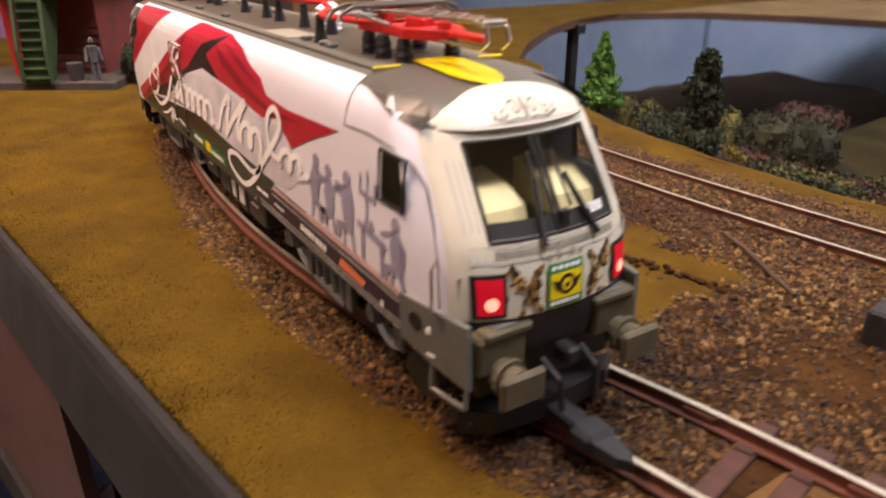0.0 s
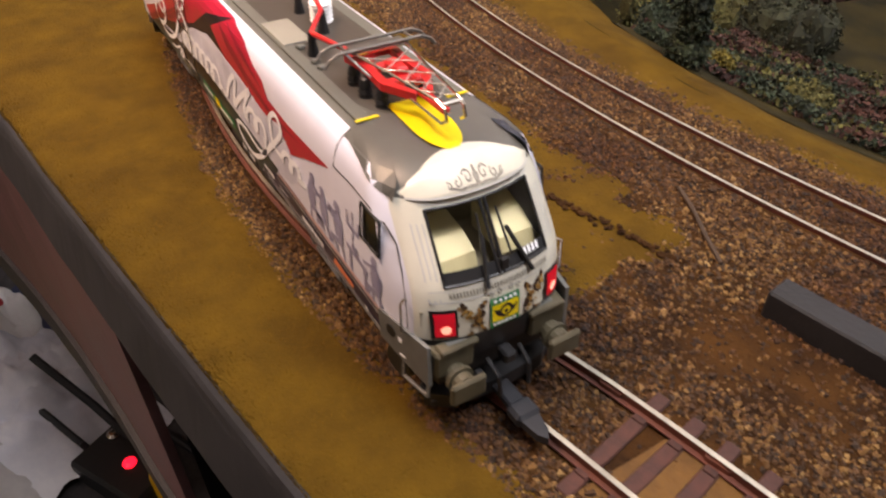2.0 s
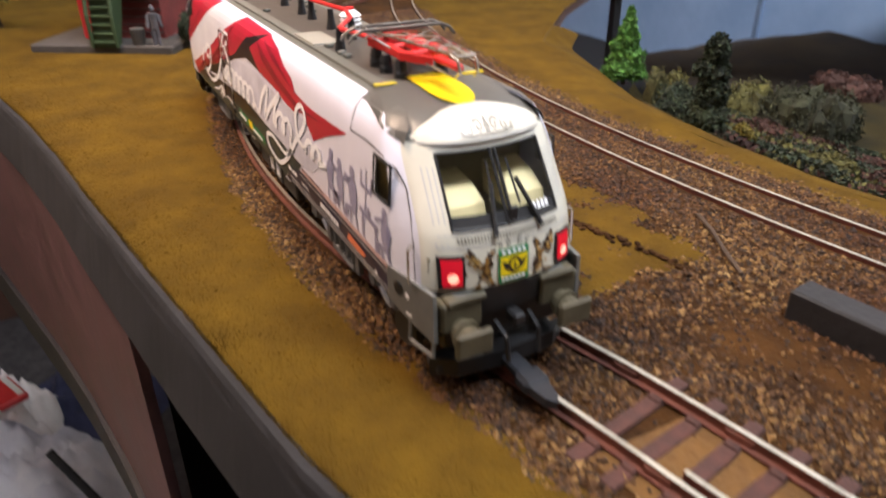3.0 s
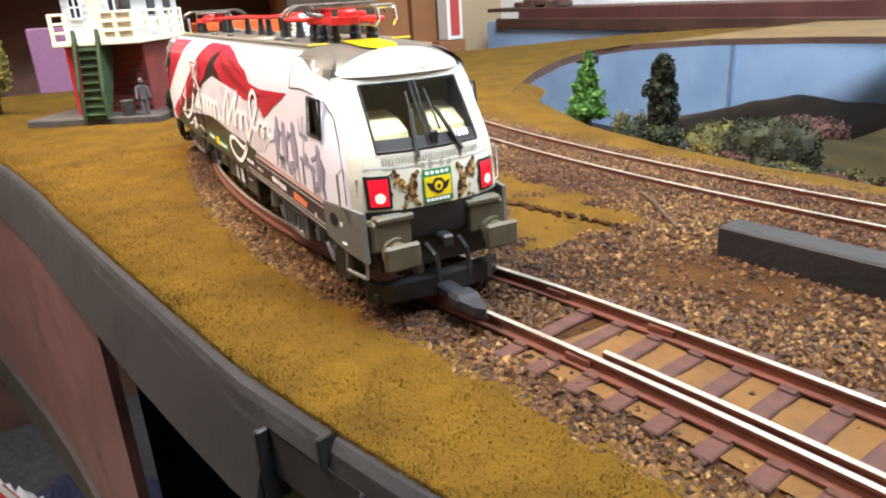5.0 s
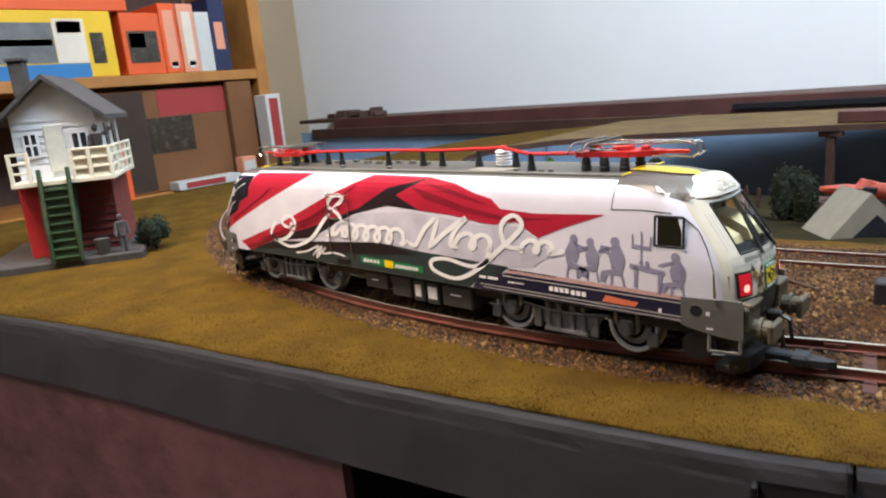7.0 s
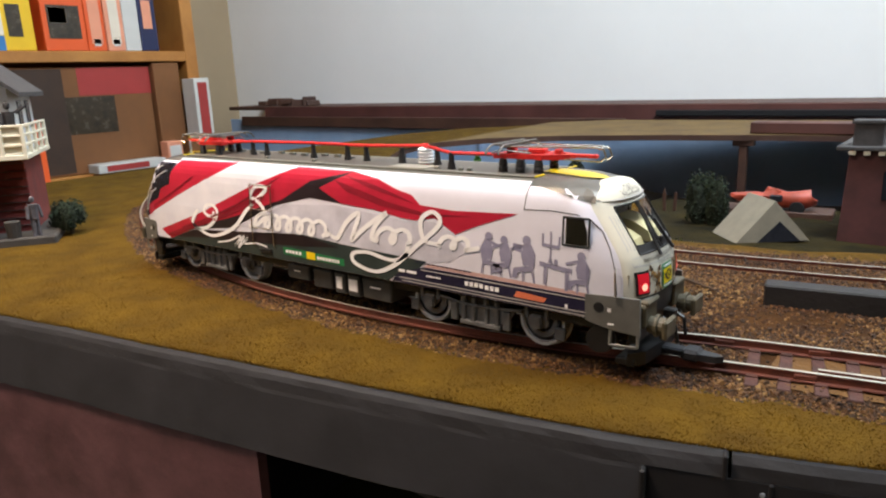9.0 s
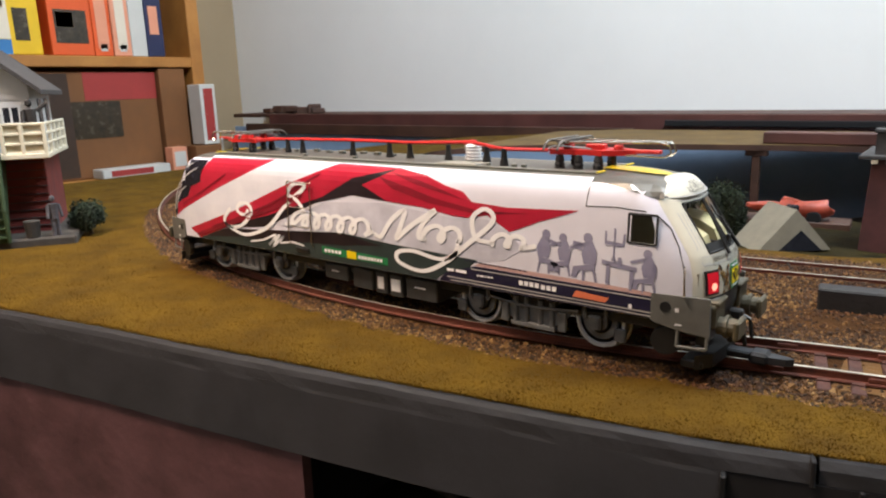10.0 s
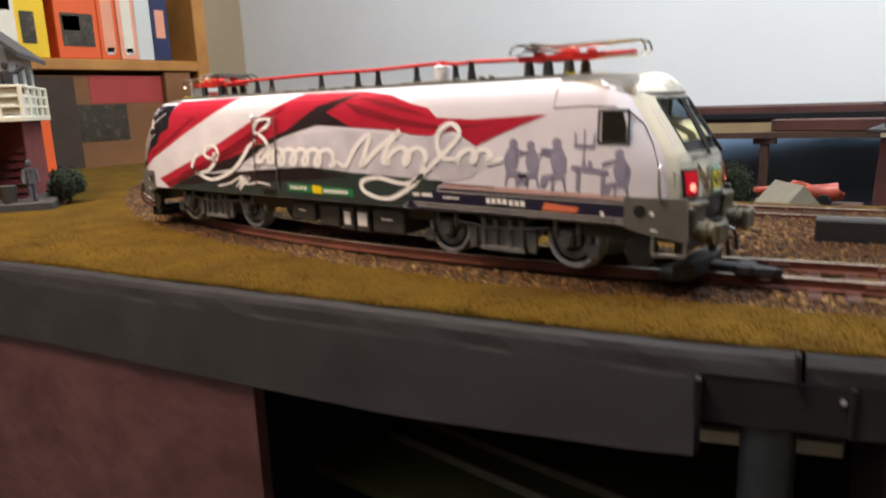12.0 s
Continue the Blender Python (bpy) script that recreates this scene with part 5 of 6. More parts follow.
# ---------------------------------------------------------------- signal box
BRICKRED = material("model_brick", (0.20, 0.028, 0.022), 0.75, second=(0.12, 0.018, 0.016), scale=120, bump=0.5, bump_scale=700)
BRIGHTRED = material("model_red_wall", (0.50, 0.02, 0.025), 0.6, vary=0.2, scale=80)
BOARDWHITE = material("model_white_boards", (0.64, 0.66, 0.69), 0.6, vary=0.08, scale=90)
SLATE = material("model_slate", (0.06, 0.055, 0.055), 0.7, vary=0.35, scale=150, bump=0.4)
STAIRGREEN = material("model_green_stair", (0.03, 0.055, 0.02), 0.6, vary=0.3, scale=100)
BASEGREY = material("model_base_grey", (0.05, 0.042, 0.036), 0.8, vary=0.35, scale=90, bump=0.4)
CREAMRAIL = material("model_cream_rail", (0.72, 0.66, 0.52), 0.55, vary=0.08, scale=90)
WINDOWDARK = material("model_window_dark", (0.02, 0.022, 0.03), 0.2, vary=0.2)
LEAFDARK = material("leaf_dark", (0.018, 0.028, 0.012), 0.95, vary=0.5, scale=300, island=0.5)
LEAFGREEN = material("leaf_bright_green", (0.06, 0.17, 0.025), 0.9, vary=0.4, scale=300, island=0.5)
LEAFOLIVE = material("leaf_olive", (0.085, 0.078, 0.02), 0.95, vary=0.4, scale=300, island=0.45)
LEAFBRONZE = material("leaf_bronze", (0.055, 0.020, 0.013), 0.95, vary=0.4, scale=300, island=0.45)
LEAFYELLOW = material("leaf_yellow_green", (0.15, 0.115, 0.016), 0.95, vary=0.4, scale=300, island=0.45)
BARK = material("bark_brown", (0.06, 0.035, 0.02), 0.9, vary=0.3)


LEAFGREYGREEN = material("leaf_grey_green", (0.026, 0.028, 0.011), 0.95, vary=0.4, scale=300, island=0.45)


def signal_box():
    root = thing("signal_box", -253, -24.5, -0.6, -32, "model signal box with white boarded upper floor on red brick base", "model building")
    root.matrix_basis = root.matrix_basis @ Matrix.Scale(1.18, 4)
    bm = bmesh.new()
    box(bm, 0, 0, 1.6, 66, 66, 4.4, 0.8)
    part("base_plate", bm, BASEGREY, root, "dark grey base plate")
    bm = bmesh.new()
    box(bm, -4, 6, 20, 40, 34, 34, 0.4)
    wall = part("brick_wall", bm, BRICKRED, root, "dark red brick lower floor")
    for k in range(9):
        bm = bmesh.new()
        box(bm, 16.3, 6, 6.5 + 3.4 * k, 0.5, 34.4, 0.25)
        part("brick_course", bm, SLATE, wall)
    bm = bmesh.new()
    box(bm, 8, -9, 20, 22, 11, 33, 0.5)
    part("red_annex", bm, BRIGHTRED, root, "bright red annex wall")
    bm = bmesh.new()
    prism(bm, [(-13, 37), (-13, 66), (4, 80), (21, 66), (21, 37)], "x", -34, 16)
    up = part("upper_floor", bm, BOARDWHITE, root, "white boarded upper floor with gable")
    for k in range(9):
        bm = bmesh.new()
        box(bm, 16.1, 4, 39 + 3 * k, 0.4, 33.6, 0.3)
        part("board", bm, BOARDWHITE, up)
    for y, w, z, h in ((-6, 5.5, 53, 10), (13.5, 6.5, 50, 14)):
        bm = bmesh.new()
        box(bm, 16.3, y, z, 0.8, w, h, 0.1)
        win = part("window", bm, WINDOWDARK, up)
        bm = bmesh.new()
        for dy in (-w / 2, 0, w / 2):
            box(bm, 16.8, y + dy, z, 0.5, 0.8, h)
        for dz in (-h / 2, 0, h / 2):
            box(bm, 16.8, y, z + dz, 0.5, w, 0.8)
        part("window_frame", bm, BOARDWHITE, win)
    bm = bmesh.new()
    box(bm, 16.4, 3.5, 51, 0.9, 7.5, 20, 0.2)
    part("door", bm, material("model_door_grey", (0.5, 0.52, 0.47), 0.6, vary=0.1), up, "pale grey door")
    for s in (-1, 1):
        bm = bmesh.new()
        prism(bm, [(4 + s * 22.5, 61.6), (4 + s * 22.5, 63.6), (4, 82.5), (4, 80.4)], "x", -38, 21)
        part("roof_slope", bm, SLATE, root, "dark slate roof slope")
    bm = bmesh.new()
    box(bm, 4, -8, 82, 7, 6, 16, 0.4)
    box(bm, 4, -8, 90, 8.4, 7.4, 1.6, 0.3)
    part("chimney", bm, SLATE, root)
    bm = bmesh.new()
    box(bm, 22, 6.5, 37, 13, 41, 2.2, 0.3)
    box(bm, -6, 24, 37, 44, 5.6, 2.2, 0.3)
    part("balcony_floor", bm, CREAMRAIL, root)
    for y in (-13, -6, 11, 18, 26.2):
        bm = bmesh.new()
        box(bm, 27.6, y, 44, 1.5, 1.5, 13, 0.2)
        part("railing_post", bm, CREAMRAIL, root)
    for y0, y1 in ((-13, -6), (11, 26.2)):
        for z in (42, 46, 50):
            bm = bmesh.new()
            box(bm, 27.6, (y0 + y1) / 2, z, 1.0, y1 - y0, 1.1, 0.2)
            part("railing", bm, CREAMRAIL, root)
    for z in (42, 46, 50):
        bm = bmesh.new()
        box(bm, 1, 26.4, z, 53, 1.0, 1.1, 0.2)
        part("railing", bm, CREAMRAIL, root)
    for x in (-24, -11, 2, 15):
        bm = bmesh.new()
        box(bm, x, 26.4, 44, 1.5, 1.5, 13, 0.2)
        part("railing_post", bm, CREAMRAIL, root)
    bm = bmesh.new()
    box(bm, 26.7, 18.6, 44.5, 0.6, 14.6, 11, 0.1)
    part("railing_panel", bm, CREAMRAIL, root, "cream panel behind the railing")
    for x in (-22, -4):
        bm = bmesh.new()
        box(bm, x, 21.1, 54, 8, 0.8, 12, 0.1)
        part("window", bm, WINDOWDARK, up)
    bm = bmesh.new()
    prism(bm, [(15, 36), (28, 36), (34, 3), (30, 3)], "y", -2, 8.5)
    stair = part("stair", bm, STAIRGREEN, root, "dark green stair")
    for k in range(9):
        bm = bmesh.new()
        box(bm, 29.3 + 0.6 * k, 3.25, 34 - 3.6 * k, 1.6, 10.2, 0.6)
        part("tread", bm, STAIRGREEN, stair)
    for y in (-2.4, 8.9):
        bm = bmesh.new()
        wire(bm, [(28, y, 36), (29, y, 43), (34.2, y, 16), (34, y, 3)], 0.9)
        part("stair_rail", bm, STAIRGREEN, stair)
    bm = bmesh.new()
    lathe(bm, ((2.6, 0), (3.2, 7), (2.8, 7.2)), (30, 17, 3.6), "z", 12)
    part("bucket", bm, BASEGREY, root, "small grey bucket")
    return root


signal_box()


def figure(x, y, z, h, mat, arm, label):
    """A tiny moulded figure as one plain shape."""
    bm = bmesh.new()
    s = h / 20
    rod(bm, (0, -1.2 * s, 0), (0, -0.9 * s, 9 * s), 1.0 * s, 7, 1.2 * s)
    rod(bm, (0, 1.2 * s, 0), (0, 0.9 * s, 9 * s), 1.0 * s, 7, 1.2 * s)
    rod(bm, (0, 0, 8.6 * s), (0, 0, 16 * s), 2.0 * s, 8, 2.5 * s)
    blob(bm, 0, 0, 18.4 * s, 1.5 * s, 1.4 * s, 1.8 * s, 0.05, 1)
    rod(bm, (0, -2.6 * s, 15.4 * s), (0.8 * s, -3.4 * s, 9 * s), 0.8 * s, 6)
    rod(bm, (0, 2.6 * s, 15.4 * s), (0.8 * s, 6.0 * s if arm else 3.4 * s, 18 * s if arm else 9 * s), 0.8 * s, 6)
    ob = part("figurine", bm, mat)
    ob.matrix_basis = pose(x * MM, y * MM, z * MM)
    return tagged(ob, label, "figurine")


figure(-217.5, -17, 45.2, 25, material("figurine_dark", (0.03, 0.025, 0.025), 0.7, vary=0.5, scale=300), True, "tiny dark moulded figure standing on the balcony")
figure(-206, -18, 3.9, 20, material("figurine_grey", (0.10, 0.09, 0.10), 0.7, vary=0.5, scale=300), False, "tiny grey moulded figure beside the signal box")


# ---------------------------------------------------------------- plants
def leaf_cloud(name, spots, leaf, count, mat, parent, seed, label=""):
    """Many small leaf blades scattered over a set of lumps (x, y, z, rx, ry, rz)."""
    rnd = random.Random(seed)
    verts, faces = [], []
    for _ in range(count):
        cx, cy, cz, rx, ry, rz = rnd.choice(spots)
        a, b = rnd.uniform(0, 2 * math.pi), math.acos(rnd.uniform(-0.75, 1))
        r = rnd.uniform(0.7, 1.08)
        p = Vector((cx + rx * r * math.sin(b) * math.cos(a), cy + ry * r * math.sin(b) * math.sin(a), cz + rz * r * math.cos(b)))
        u = Vector((rnd.gauss(0, 1), rnd.gauss(0, 1), rnd.gauss(0, 1))).normalized() * leaf * rnd.uniform(0.6, 1.4)
        w = u.cross(Vector((rnd.gauss(0, 1), rnd.gauss(0, 1), rnd.gauss(0, 1)))).normalized() * leaf * 0.6
        k = len(verts)
        verts += [p - u, p + w, p + u, p - w]
        faces.append((k, k + 1, k + 2, k + 3))
    return quick_mesh(name, verts, faces, mat, parent, label)


def plant(name, x, y, spots, leaf, count, mat, seed, label, category, trunk=None, z=0):
    root = thing(name, x, y, z, 0, label, category)
    bm = bmesh.new()
    top = trunk or spots[0][2]
    rod(bm, (0, 0, -1), (0.4, 0.3, top), 1.3, 7, 0.5)
    for k in range(5):
        a = k * 1.3 + seed
        rod(bm, (0.2, 0.1, top * (0.35 + 0.1 * k)), (spots[0][3] * 0.6 * math.cos(a), spots[0][4] * 0.6 * math.sin(a), top * (0.6 + 0.1 * k)), 0.4, 5, 0.15)
    part("trunk", bm, BARK, root)
    bm = bmesh.new()
    for i, (cx, cy, cz, rx, ry, rz) in enumerate(spots):
        blob(bm, cx, cy, cz, rx * 0.8, ry * 0.8, rz * 0.8, 0.3, 2, seed + i)
    crown = part("crown", bm, mat, root)
    leaf_cloud("leaves", spots, leaf, count, mat, crown, seed)
    return root


def cone_spots(h, r, n, seed):
    rnd = random.Random(seed)
    out = []
    for k in range(n):
        t = k / (n - 1)
        rr = r * (1 - 0.85 * t)
        out.append((rnd.uniform(-0.2, 0.2) * rr, rnd.uniform(-0.2, 0.2) * rr, h * (0.1 + 0.85 * t), rr, rr, h / n * 0.9))
    return out


def bush_spots(w, h, n, seed):
    rnd = random.Random(seed)
    return [(rnd.uniform(-0.6, 0.6) * w, rnd.uniform(-0.4, 0.4) * w, h * rnd.uniform(0.3, 0.62), w * rnd.uniform(0.35, 0.55), w * rnd.uniform(0.3, 0.5), h * rnd.uniform(0.3, 0.42)) for _ in range(n)]


plant("conifer_tree", -77, 186, cone_spots(35, 12, 9, 1), 0.99, 3570, LEAFGREEN, 1, "bright green conical model conifer at the lip of the pit", "tree", z=-11)
plant("cypress_tree", 3, 159, [(0, 0, 8, 9, 8, 8), (1, 0, 18, 6, 6, 7), (-1, 0, 26, 7, 7, 5), (0, 0, 34, 4.5, 4.5, 6)], 0.95, 3000, LEAFDARK, 2, "dark slim model tree with layered crown", "tree", z=-11)
plant("bush", -95, 236, bush_spots(16, 40, 9, 3), 1.06, 2520, LEAFOLIVE, 3, "olive green model bush behind the conifer", "bush", z=-52)
plant("bush", -41, 288, bush_spots(26, 46, 30, 4), 1.05, 11000, LEAFGREYGREEN, 4, "large grey-green rounded model bush in the pit", "bush", z=-60)
plant("bush", -2, 188, bush_spots(8, 16, 8, 6), 0.92, 2310, LEAFYELLOW, 6, "small yellow-green model bush on the slope", "bush", z=-28)
plant("bush", -28, 176, bush_spots(10, 12, 7, 31), 0.86, 1470, LEAFDARK, 31, "low dark model bush on the slope", "bush", z=-17)
plant("bush", 24, 258, bush_spots(21, 24, 14, 5), 1.06, 5040, LEAFBRONZE, 5, "dark reddish brown thicket of model foliage", "bush", z=-58)
plant("bush", -45, 205, bush_spots(20, 34, 12, 35), 1.06, 4620, LEAFDARK, 35, "dense dark green model foliage below the slope", "bush", z=-40)
plant("bush", -88, 300, bush_spots(24, 44, 12, 36), 1.19, 4620, LEAFOLIVE, 36, "tall olive green thicket in the pit", "bush", z=-72)
plant("bush", 62, 236, bush_spots(18, 24, 10, 37), 0.99, 3360, LEAFBRONZE, 37, "low reddish brown thicket below the slope", "bush", z=-48)
plant("bush", 30, 205, bush_spots(12, 12, 7, 33), 0.92, 1680, LEAFOLIVE, 33, "low olive model bush below the slope", "bush", z=-29)
plant("bush", -110, 420, bush_spots(30, 26, 12, 34), 1.32, 3360, LEAFBRONZE, 34, "low brown thicket of model foliage", "bush", z=-66)
plant("tree", -8, 417, bush_spots(18, 58, 10, 8), 1.25, 3570, LEAFDARK, 8, "round green model tree beyond the tent", "tree", z=-62)
plant("bush", -216, 3, bush_spots(12, 21, 9, 9), 0.79, 1680, LEAFDARK, 9, "dark bush at the signal box corner", "bush", z=0)
plant("tree", -330, -95, bush_spots(18, 62, 9, 10), 1.32, 3150, LEAFYELLOW, 10, "yellow-green model tree beside the signal box", "tree", z=0)


def undergrowth(mat, seed, count, label):
    """Low tangled foliage that covers the near part of the pit's meadow in patches."""
    rnd = random.Random(seed)
    verts, faces = [], []
    while len(faces) < count:
        x = rnd.uniform(-60, 190)
        y = meadow_lip(x) + rnd.uniform(22, 130)
        clump = noise.noise(Vector((x * 0.035, y * 0.035, seed)))
        if clump < rnd.uniform(-0.25, 0.15):
            continue
        h = meadow_z(x, y) + rnd.uniform(0, 1) * (2 + 7 * max(0, clump))
        p = Vector((x, y, h))
        u = Vector((rnd.gauss(0, 1), rnd.gauss(0, 1), rnd.gauss(0, 1))).normalized() * rnd.uniform(0.8, 1.7)
        w = u.cross(Vector((rnd.gauss(0, 1), rnd.gauss(0, 1), rnd.gauss(0, 1)))).normalized() * 0.9
        k = len(verts)
        verts += [p - u, p + w, p + u, p - w]
        faces.append((k, k + 1, k + 2, k + 3))
    tagged(quick_mesh("undergrowth", verts, faces, mat), label, "undergrowth", kind="stuff")


undergrowth(LEAFDARK, 41, 15000, "dark green low model foliage on the pit floor")
undergrowth(LEAFBRONZE, 43, 9000, "reddish brown low model foliage on the pit floor")
undergrowth(LEAFOLIVE, 47, 5000, "olive low model foliage on the pit floor")


# ---------------------------------------------------------------- far side of the layout
def ring_inner(x):
    return lerp(x, [(-331, 440), (-328, 470), (-300, 525), (-225, 575), (-120, 607), (0, 632), (250, 650), (430, 655)])


def ramp():
    """The roadbed that curves round the far side of the pit."""
    root = thing("track_ramp", 0, 0, 0, label="olive painted plywood roadbed curving round the back of the layout", category="ramp", kind="structure")
    verts, faces = [], []
    xs = [-331 + 2 * i for i in range(16)] + [-299 + 12 * i for i in range(61)]
    for x in xs:
        a, b = ring_inner(x), lerp(x, [(-331, 740), (-250, 795), (0, 812), (433, 812)])
        for j in range(9):
            y = a + (b - a) * j / 8
            verts.append((x, y, ground_z(x, y) + 3.0 * (j / 8)))
    for i in range(len(xs) - 1):
        for j in range(8):
            k = i * 9 + j
            faces.append((k, k + 9, k + 10, k + 1))
    quick_mesh("deck", verts, faces, OLIVE, root, smooth=True)
    rim = [(-137, 178), (-176, 214), (-215, 250), (-245, 285), (-275, 320), (-297, 355), (-318, 390), (-326, 415), (-331, 440)] + [(x, ring_inner(x)) for x in xs[1:]]
    verts, faces = [], []
    for x, y in rim:
        verts += [(x, y, 0.2), (x, y, -6), (x - 3, y + 4, -6)]
    for i in range(len(rim) - 1):
        for j in range(2):
            k = i * 3 + j
            faces.append((k, k + 3, k + 4, k + 1))
    quick_mesh("rim", verts, faces, DARKWOOD, root, "dark brown cut edge of the plywood")
    for x, y, mat in ((-36, 632, DARKWOOD), (-322, 388, BLACKPLASTIC)):
        bm = bmesh.new()
        box(bm, x, y, -52, 8, 8, 95, 0.6)
        box(bm, x, y, -8, 22, 10, 8, 0.6)
        part("post", bm, mat, root, "wooden post under the roadbed" if mat is DARKWOOD else "black post under the roadbed")
    bm = bmesh.new()
    box(bm, 198, 652, 6.5, 462, 22, 12, 1)
    part("upper_beam", bm, material("beam_maroon", (0.10, 0.034, 0.026), 0.6, vary=0.3, scale=12), root, "reddish brown beam on the roadbed")
    return root


ramp()


def sky_board():
    bm = bmesh.new()
    box(bm, -250, 824, -104, 1900, 6, 200)
    ob = part("sky_board", bm, BLUE)
    return tagged(ob, "sky blue painted board behind the roadbed", "board", kind="structure")


sky_board()


def pit_floor():
    # Added black sheet: the darkness deep in the pit as a surface.
    bm = bmesh.new()
    box(bm, -250, 520, -190, 1500, 590, 8)
    ob = part("dark_pit_sheet", bm, VOID)
    tagged(ob, "added black sheet low in the pit, standing in for its darkness", "shelf", kind="structure")
    verts, faces = [], []
    for i in range(47):
        x = -520 + 20 * i
        for j in range(9):
            y = 540 + 31 * j
            rise = min(1, (x + 520) / 120) * (j / 8) ** 0.7
            verts.append((x, y, -128 + 34 * rise + 16 * rise * noise.noise(Vector((x * 0.012, y * 0.012, 3))) + 4 * noise.noise(Vector((x * 0.06, y * 0.06, 7)))))
    for i in range(46):
        for j in range(8):
            k = i * 9 + j
            faces.append((k, k + 9, k + 10, k + 1))
    tagged(quick_mesh("far_hills", verts, faces, material("hill_brown", (0.055, 0.036, 0.017), 0.95, second=(0.018, 0.012, 0.009), scale=14, bump=0.7, bump_scale=300), smooth=True), "low brown model hills before the blue board", "hills", kind="structure")
    bm = bmesh.new()
    box(bm, -512, 819, -90, 5, 4, 180)
    tagged(part("board_joint", bm, material("joint_blue_grey", (0.16, 0.24, 0.36), 0.8, vary=0.15)), "vertical batten on the blue board", "batten", kind="structure")


pit_floor()


def back_plank():
    root = thing("back_plank", 0, 0, 0, label="dark brown plank shelf along the back wall", category="shelf", kind="structure")
    bm = bmesh.new()
    box(bm, -280, 895, 19, 1900, 108, 8, 1)
    part("plank", bm, DARKWOOD, root)
    bm = bmesh.new()
    box(bm, -300, 843, 9, 1600, 8, 26, 0.6)
    part("front_strip", bm, material("plank_maroon", (0.10, 0.032, 0.026), 0.6, vary=0.3, scale=12), root)
    bm = bmesh.new()
    box(bm, -700, 817, -7, 900, 7, 20, 0.6)
    part("lower_batten", bm, DARKWOOD, root, "dark brown batten on the top of the blue board")
    bm = bmesh.new()
    box(bm, 120, 834, 10, 660, 8, 8, 0.8)
    part("dark_batten", bm, VOID, root)
    for k in range(7):
        bm = bmesh.new()
        box(bm, -1120 + k * 26, 860 + 7 * (k % 3), 29 + 3 * (k % 2), 28, 20, 10 + 5 * (k % 3), 1.5, turn=9 * k)
        part("scrap_block", bm, DARKWOOD, root)
    return root


back_plank()


def tent():
    root = thing("model_tent", 43, 380, -51.5, 40, "grey canvas model tent with open front", "tent")
    bm = bmesh.new()
    prism(bm, [(-27, 0), (0, 30), (27, 0)], "y", -20, 20)
    part("canvas", bm, material("tent_canvas", (0.24, 0.215, 0.165), 0.85, vary=0.12, scale=80, bump=0.3), root)
    bm = bmesh.new()
    prism(bm, [(-12, 0), (4, 15), (20, 0)], "y", -20.8, -20.2)
    part("opening", bm, WINDOWDARK, root)
    return root


tent()


def tower_house():
    root = thing("model_house", 128, 430, -57, 0, "dark red model house with flat roof and chimney", "model building")
    bm = bmesh.new()
    prism(bm, [(-37, 0), (-34, 69), (60, 69), (60, 0)], "y", -30, 40)
    part("wall", bm, material("house_maroon", (0.085, 0.028, 0.028), 0.7, vary=0.25, scale=60), root)
    bm = bmesh.new()
    box(bm, 12, 5, 70.5, 108, 80, 3, 0.6)
    part("roof", bm, SLATE, root)
    for k in range(6):
        bm = bmesh.new()
        box(bm, -32 + 9 * k, -33, 67.6, 4, 3, 3, 0.3)
        part("bracket", bm, CREAMRAIL, root)
    bm = bmesh.new()
    box(bm, -24, -20, 80, 18, 14, 18, 0.6)
    box(bm, -24, -20, 88.5, 21, 17, 2.5, 0.4)
    part("chimney", bm, SLATE, root)
    for x in (-6, 24):
        bm = bmesh.new()
        box(bm, x, -30.4, 45, 12, 1.2, 20, 0.3)
        part("window", bm, WINDOWDARK, root)
    return root


tower_house()


def red_wreck():
    root = thing("red_model_car", 26, 506, -62, 4, "faded red model sports car parked behind the tent", "model car")
    root.matrix_basis = root.matrix_basis @ Matrix.Scale(0.78, 4)
    red = material("faded_red_paint", (0.42, 0.065, 0.035), 0.5, vary=0.3, scale=60)
    bm = bmesh.new()
    blob(bm, -24, 0, 22, 26, 12, 7, 0.2, 2, 1)
    blob(bm, 18, 0, 22, 26, 13, 11, 0.25, 2, 2)
    blob(bm, -2, 0, 26, 14, 10, 9, 0.25, 2, 3)
    part("body", bm, red, root, smooth=True)
    bm = bmesh.new()
    box(bm, 2, -9, 24, 14, 6, 8, 1.5)
    part("cab_opening", bm, WINDOWDARK, root)
    for x in (-26, 24):
        bm = bmesh.new()
        lathe(bm, ((7, -2), (8, 0), (7, 2)), (x, -11, 14), "y", 16)
        part("wheel", bm, VOID, root)
    bm = bmesh.new()
    box(bm, 0, 6, 5, 120, 40, 10, 1)
    part("plinth", bm, DARKWOOD, root)
    return root


red_wreck()


def fence_stakes():
    root = thing("fence", -60, 476, -63, 0, "short weathered brown model fence stakes", "fence")
    for k in range(2):
        bm = bmesh.new()
        prism(bm, [(-1.5, 0), (-1.3, 22), (0.4, 26 - 3 * k), (1.4, 21), (1.6, 0)], "y", -0.8, 0.8)
        s = part("stake", bm, DARKWOOD, root)
        s.matrix_basis = pose((k * 8 - 4) * MM, k * 3 * MM, 0, 0, 5 * (k - 0.4), 0)
    return root


fence_stakes()

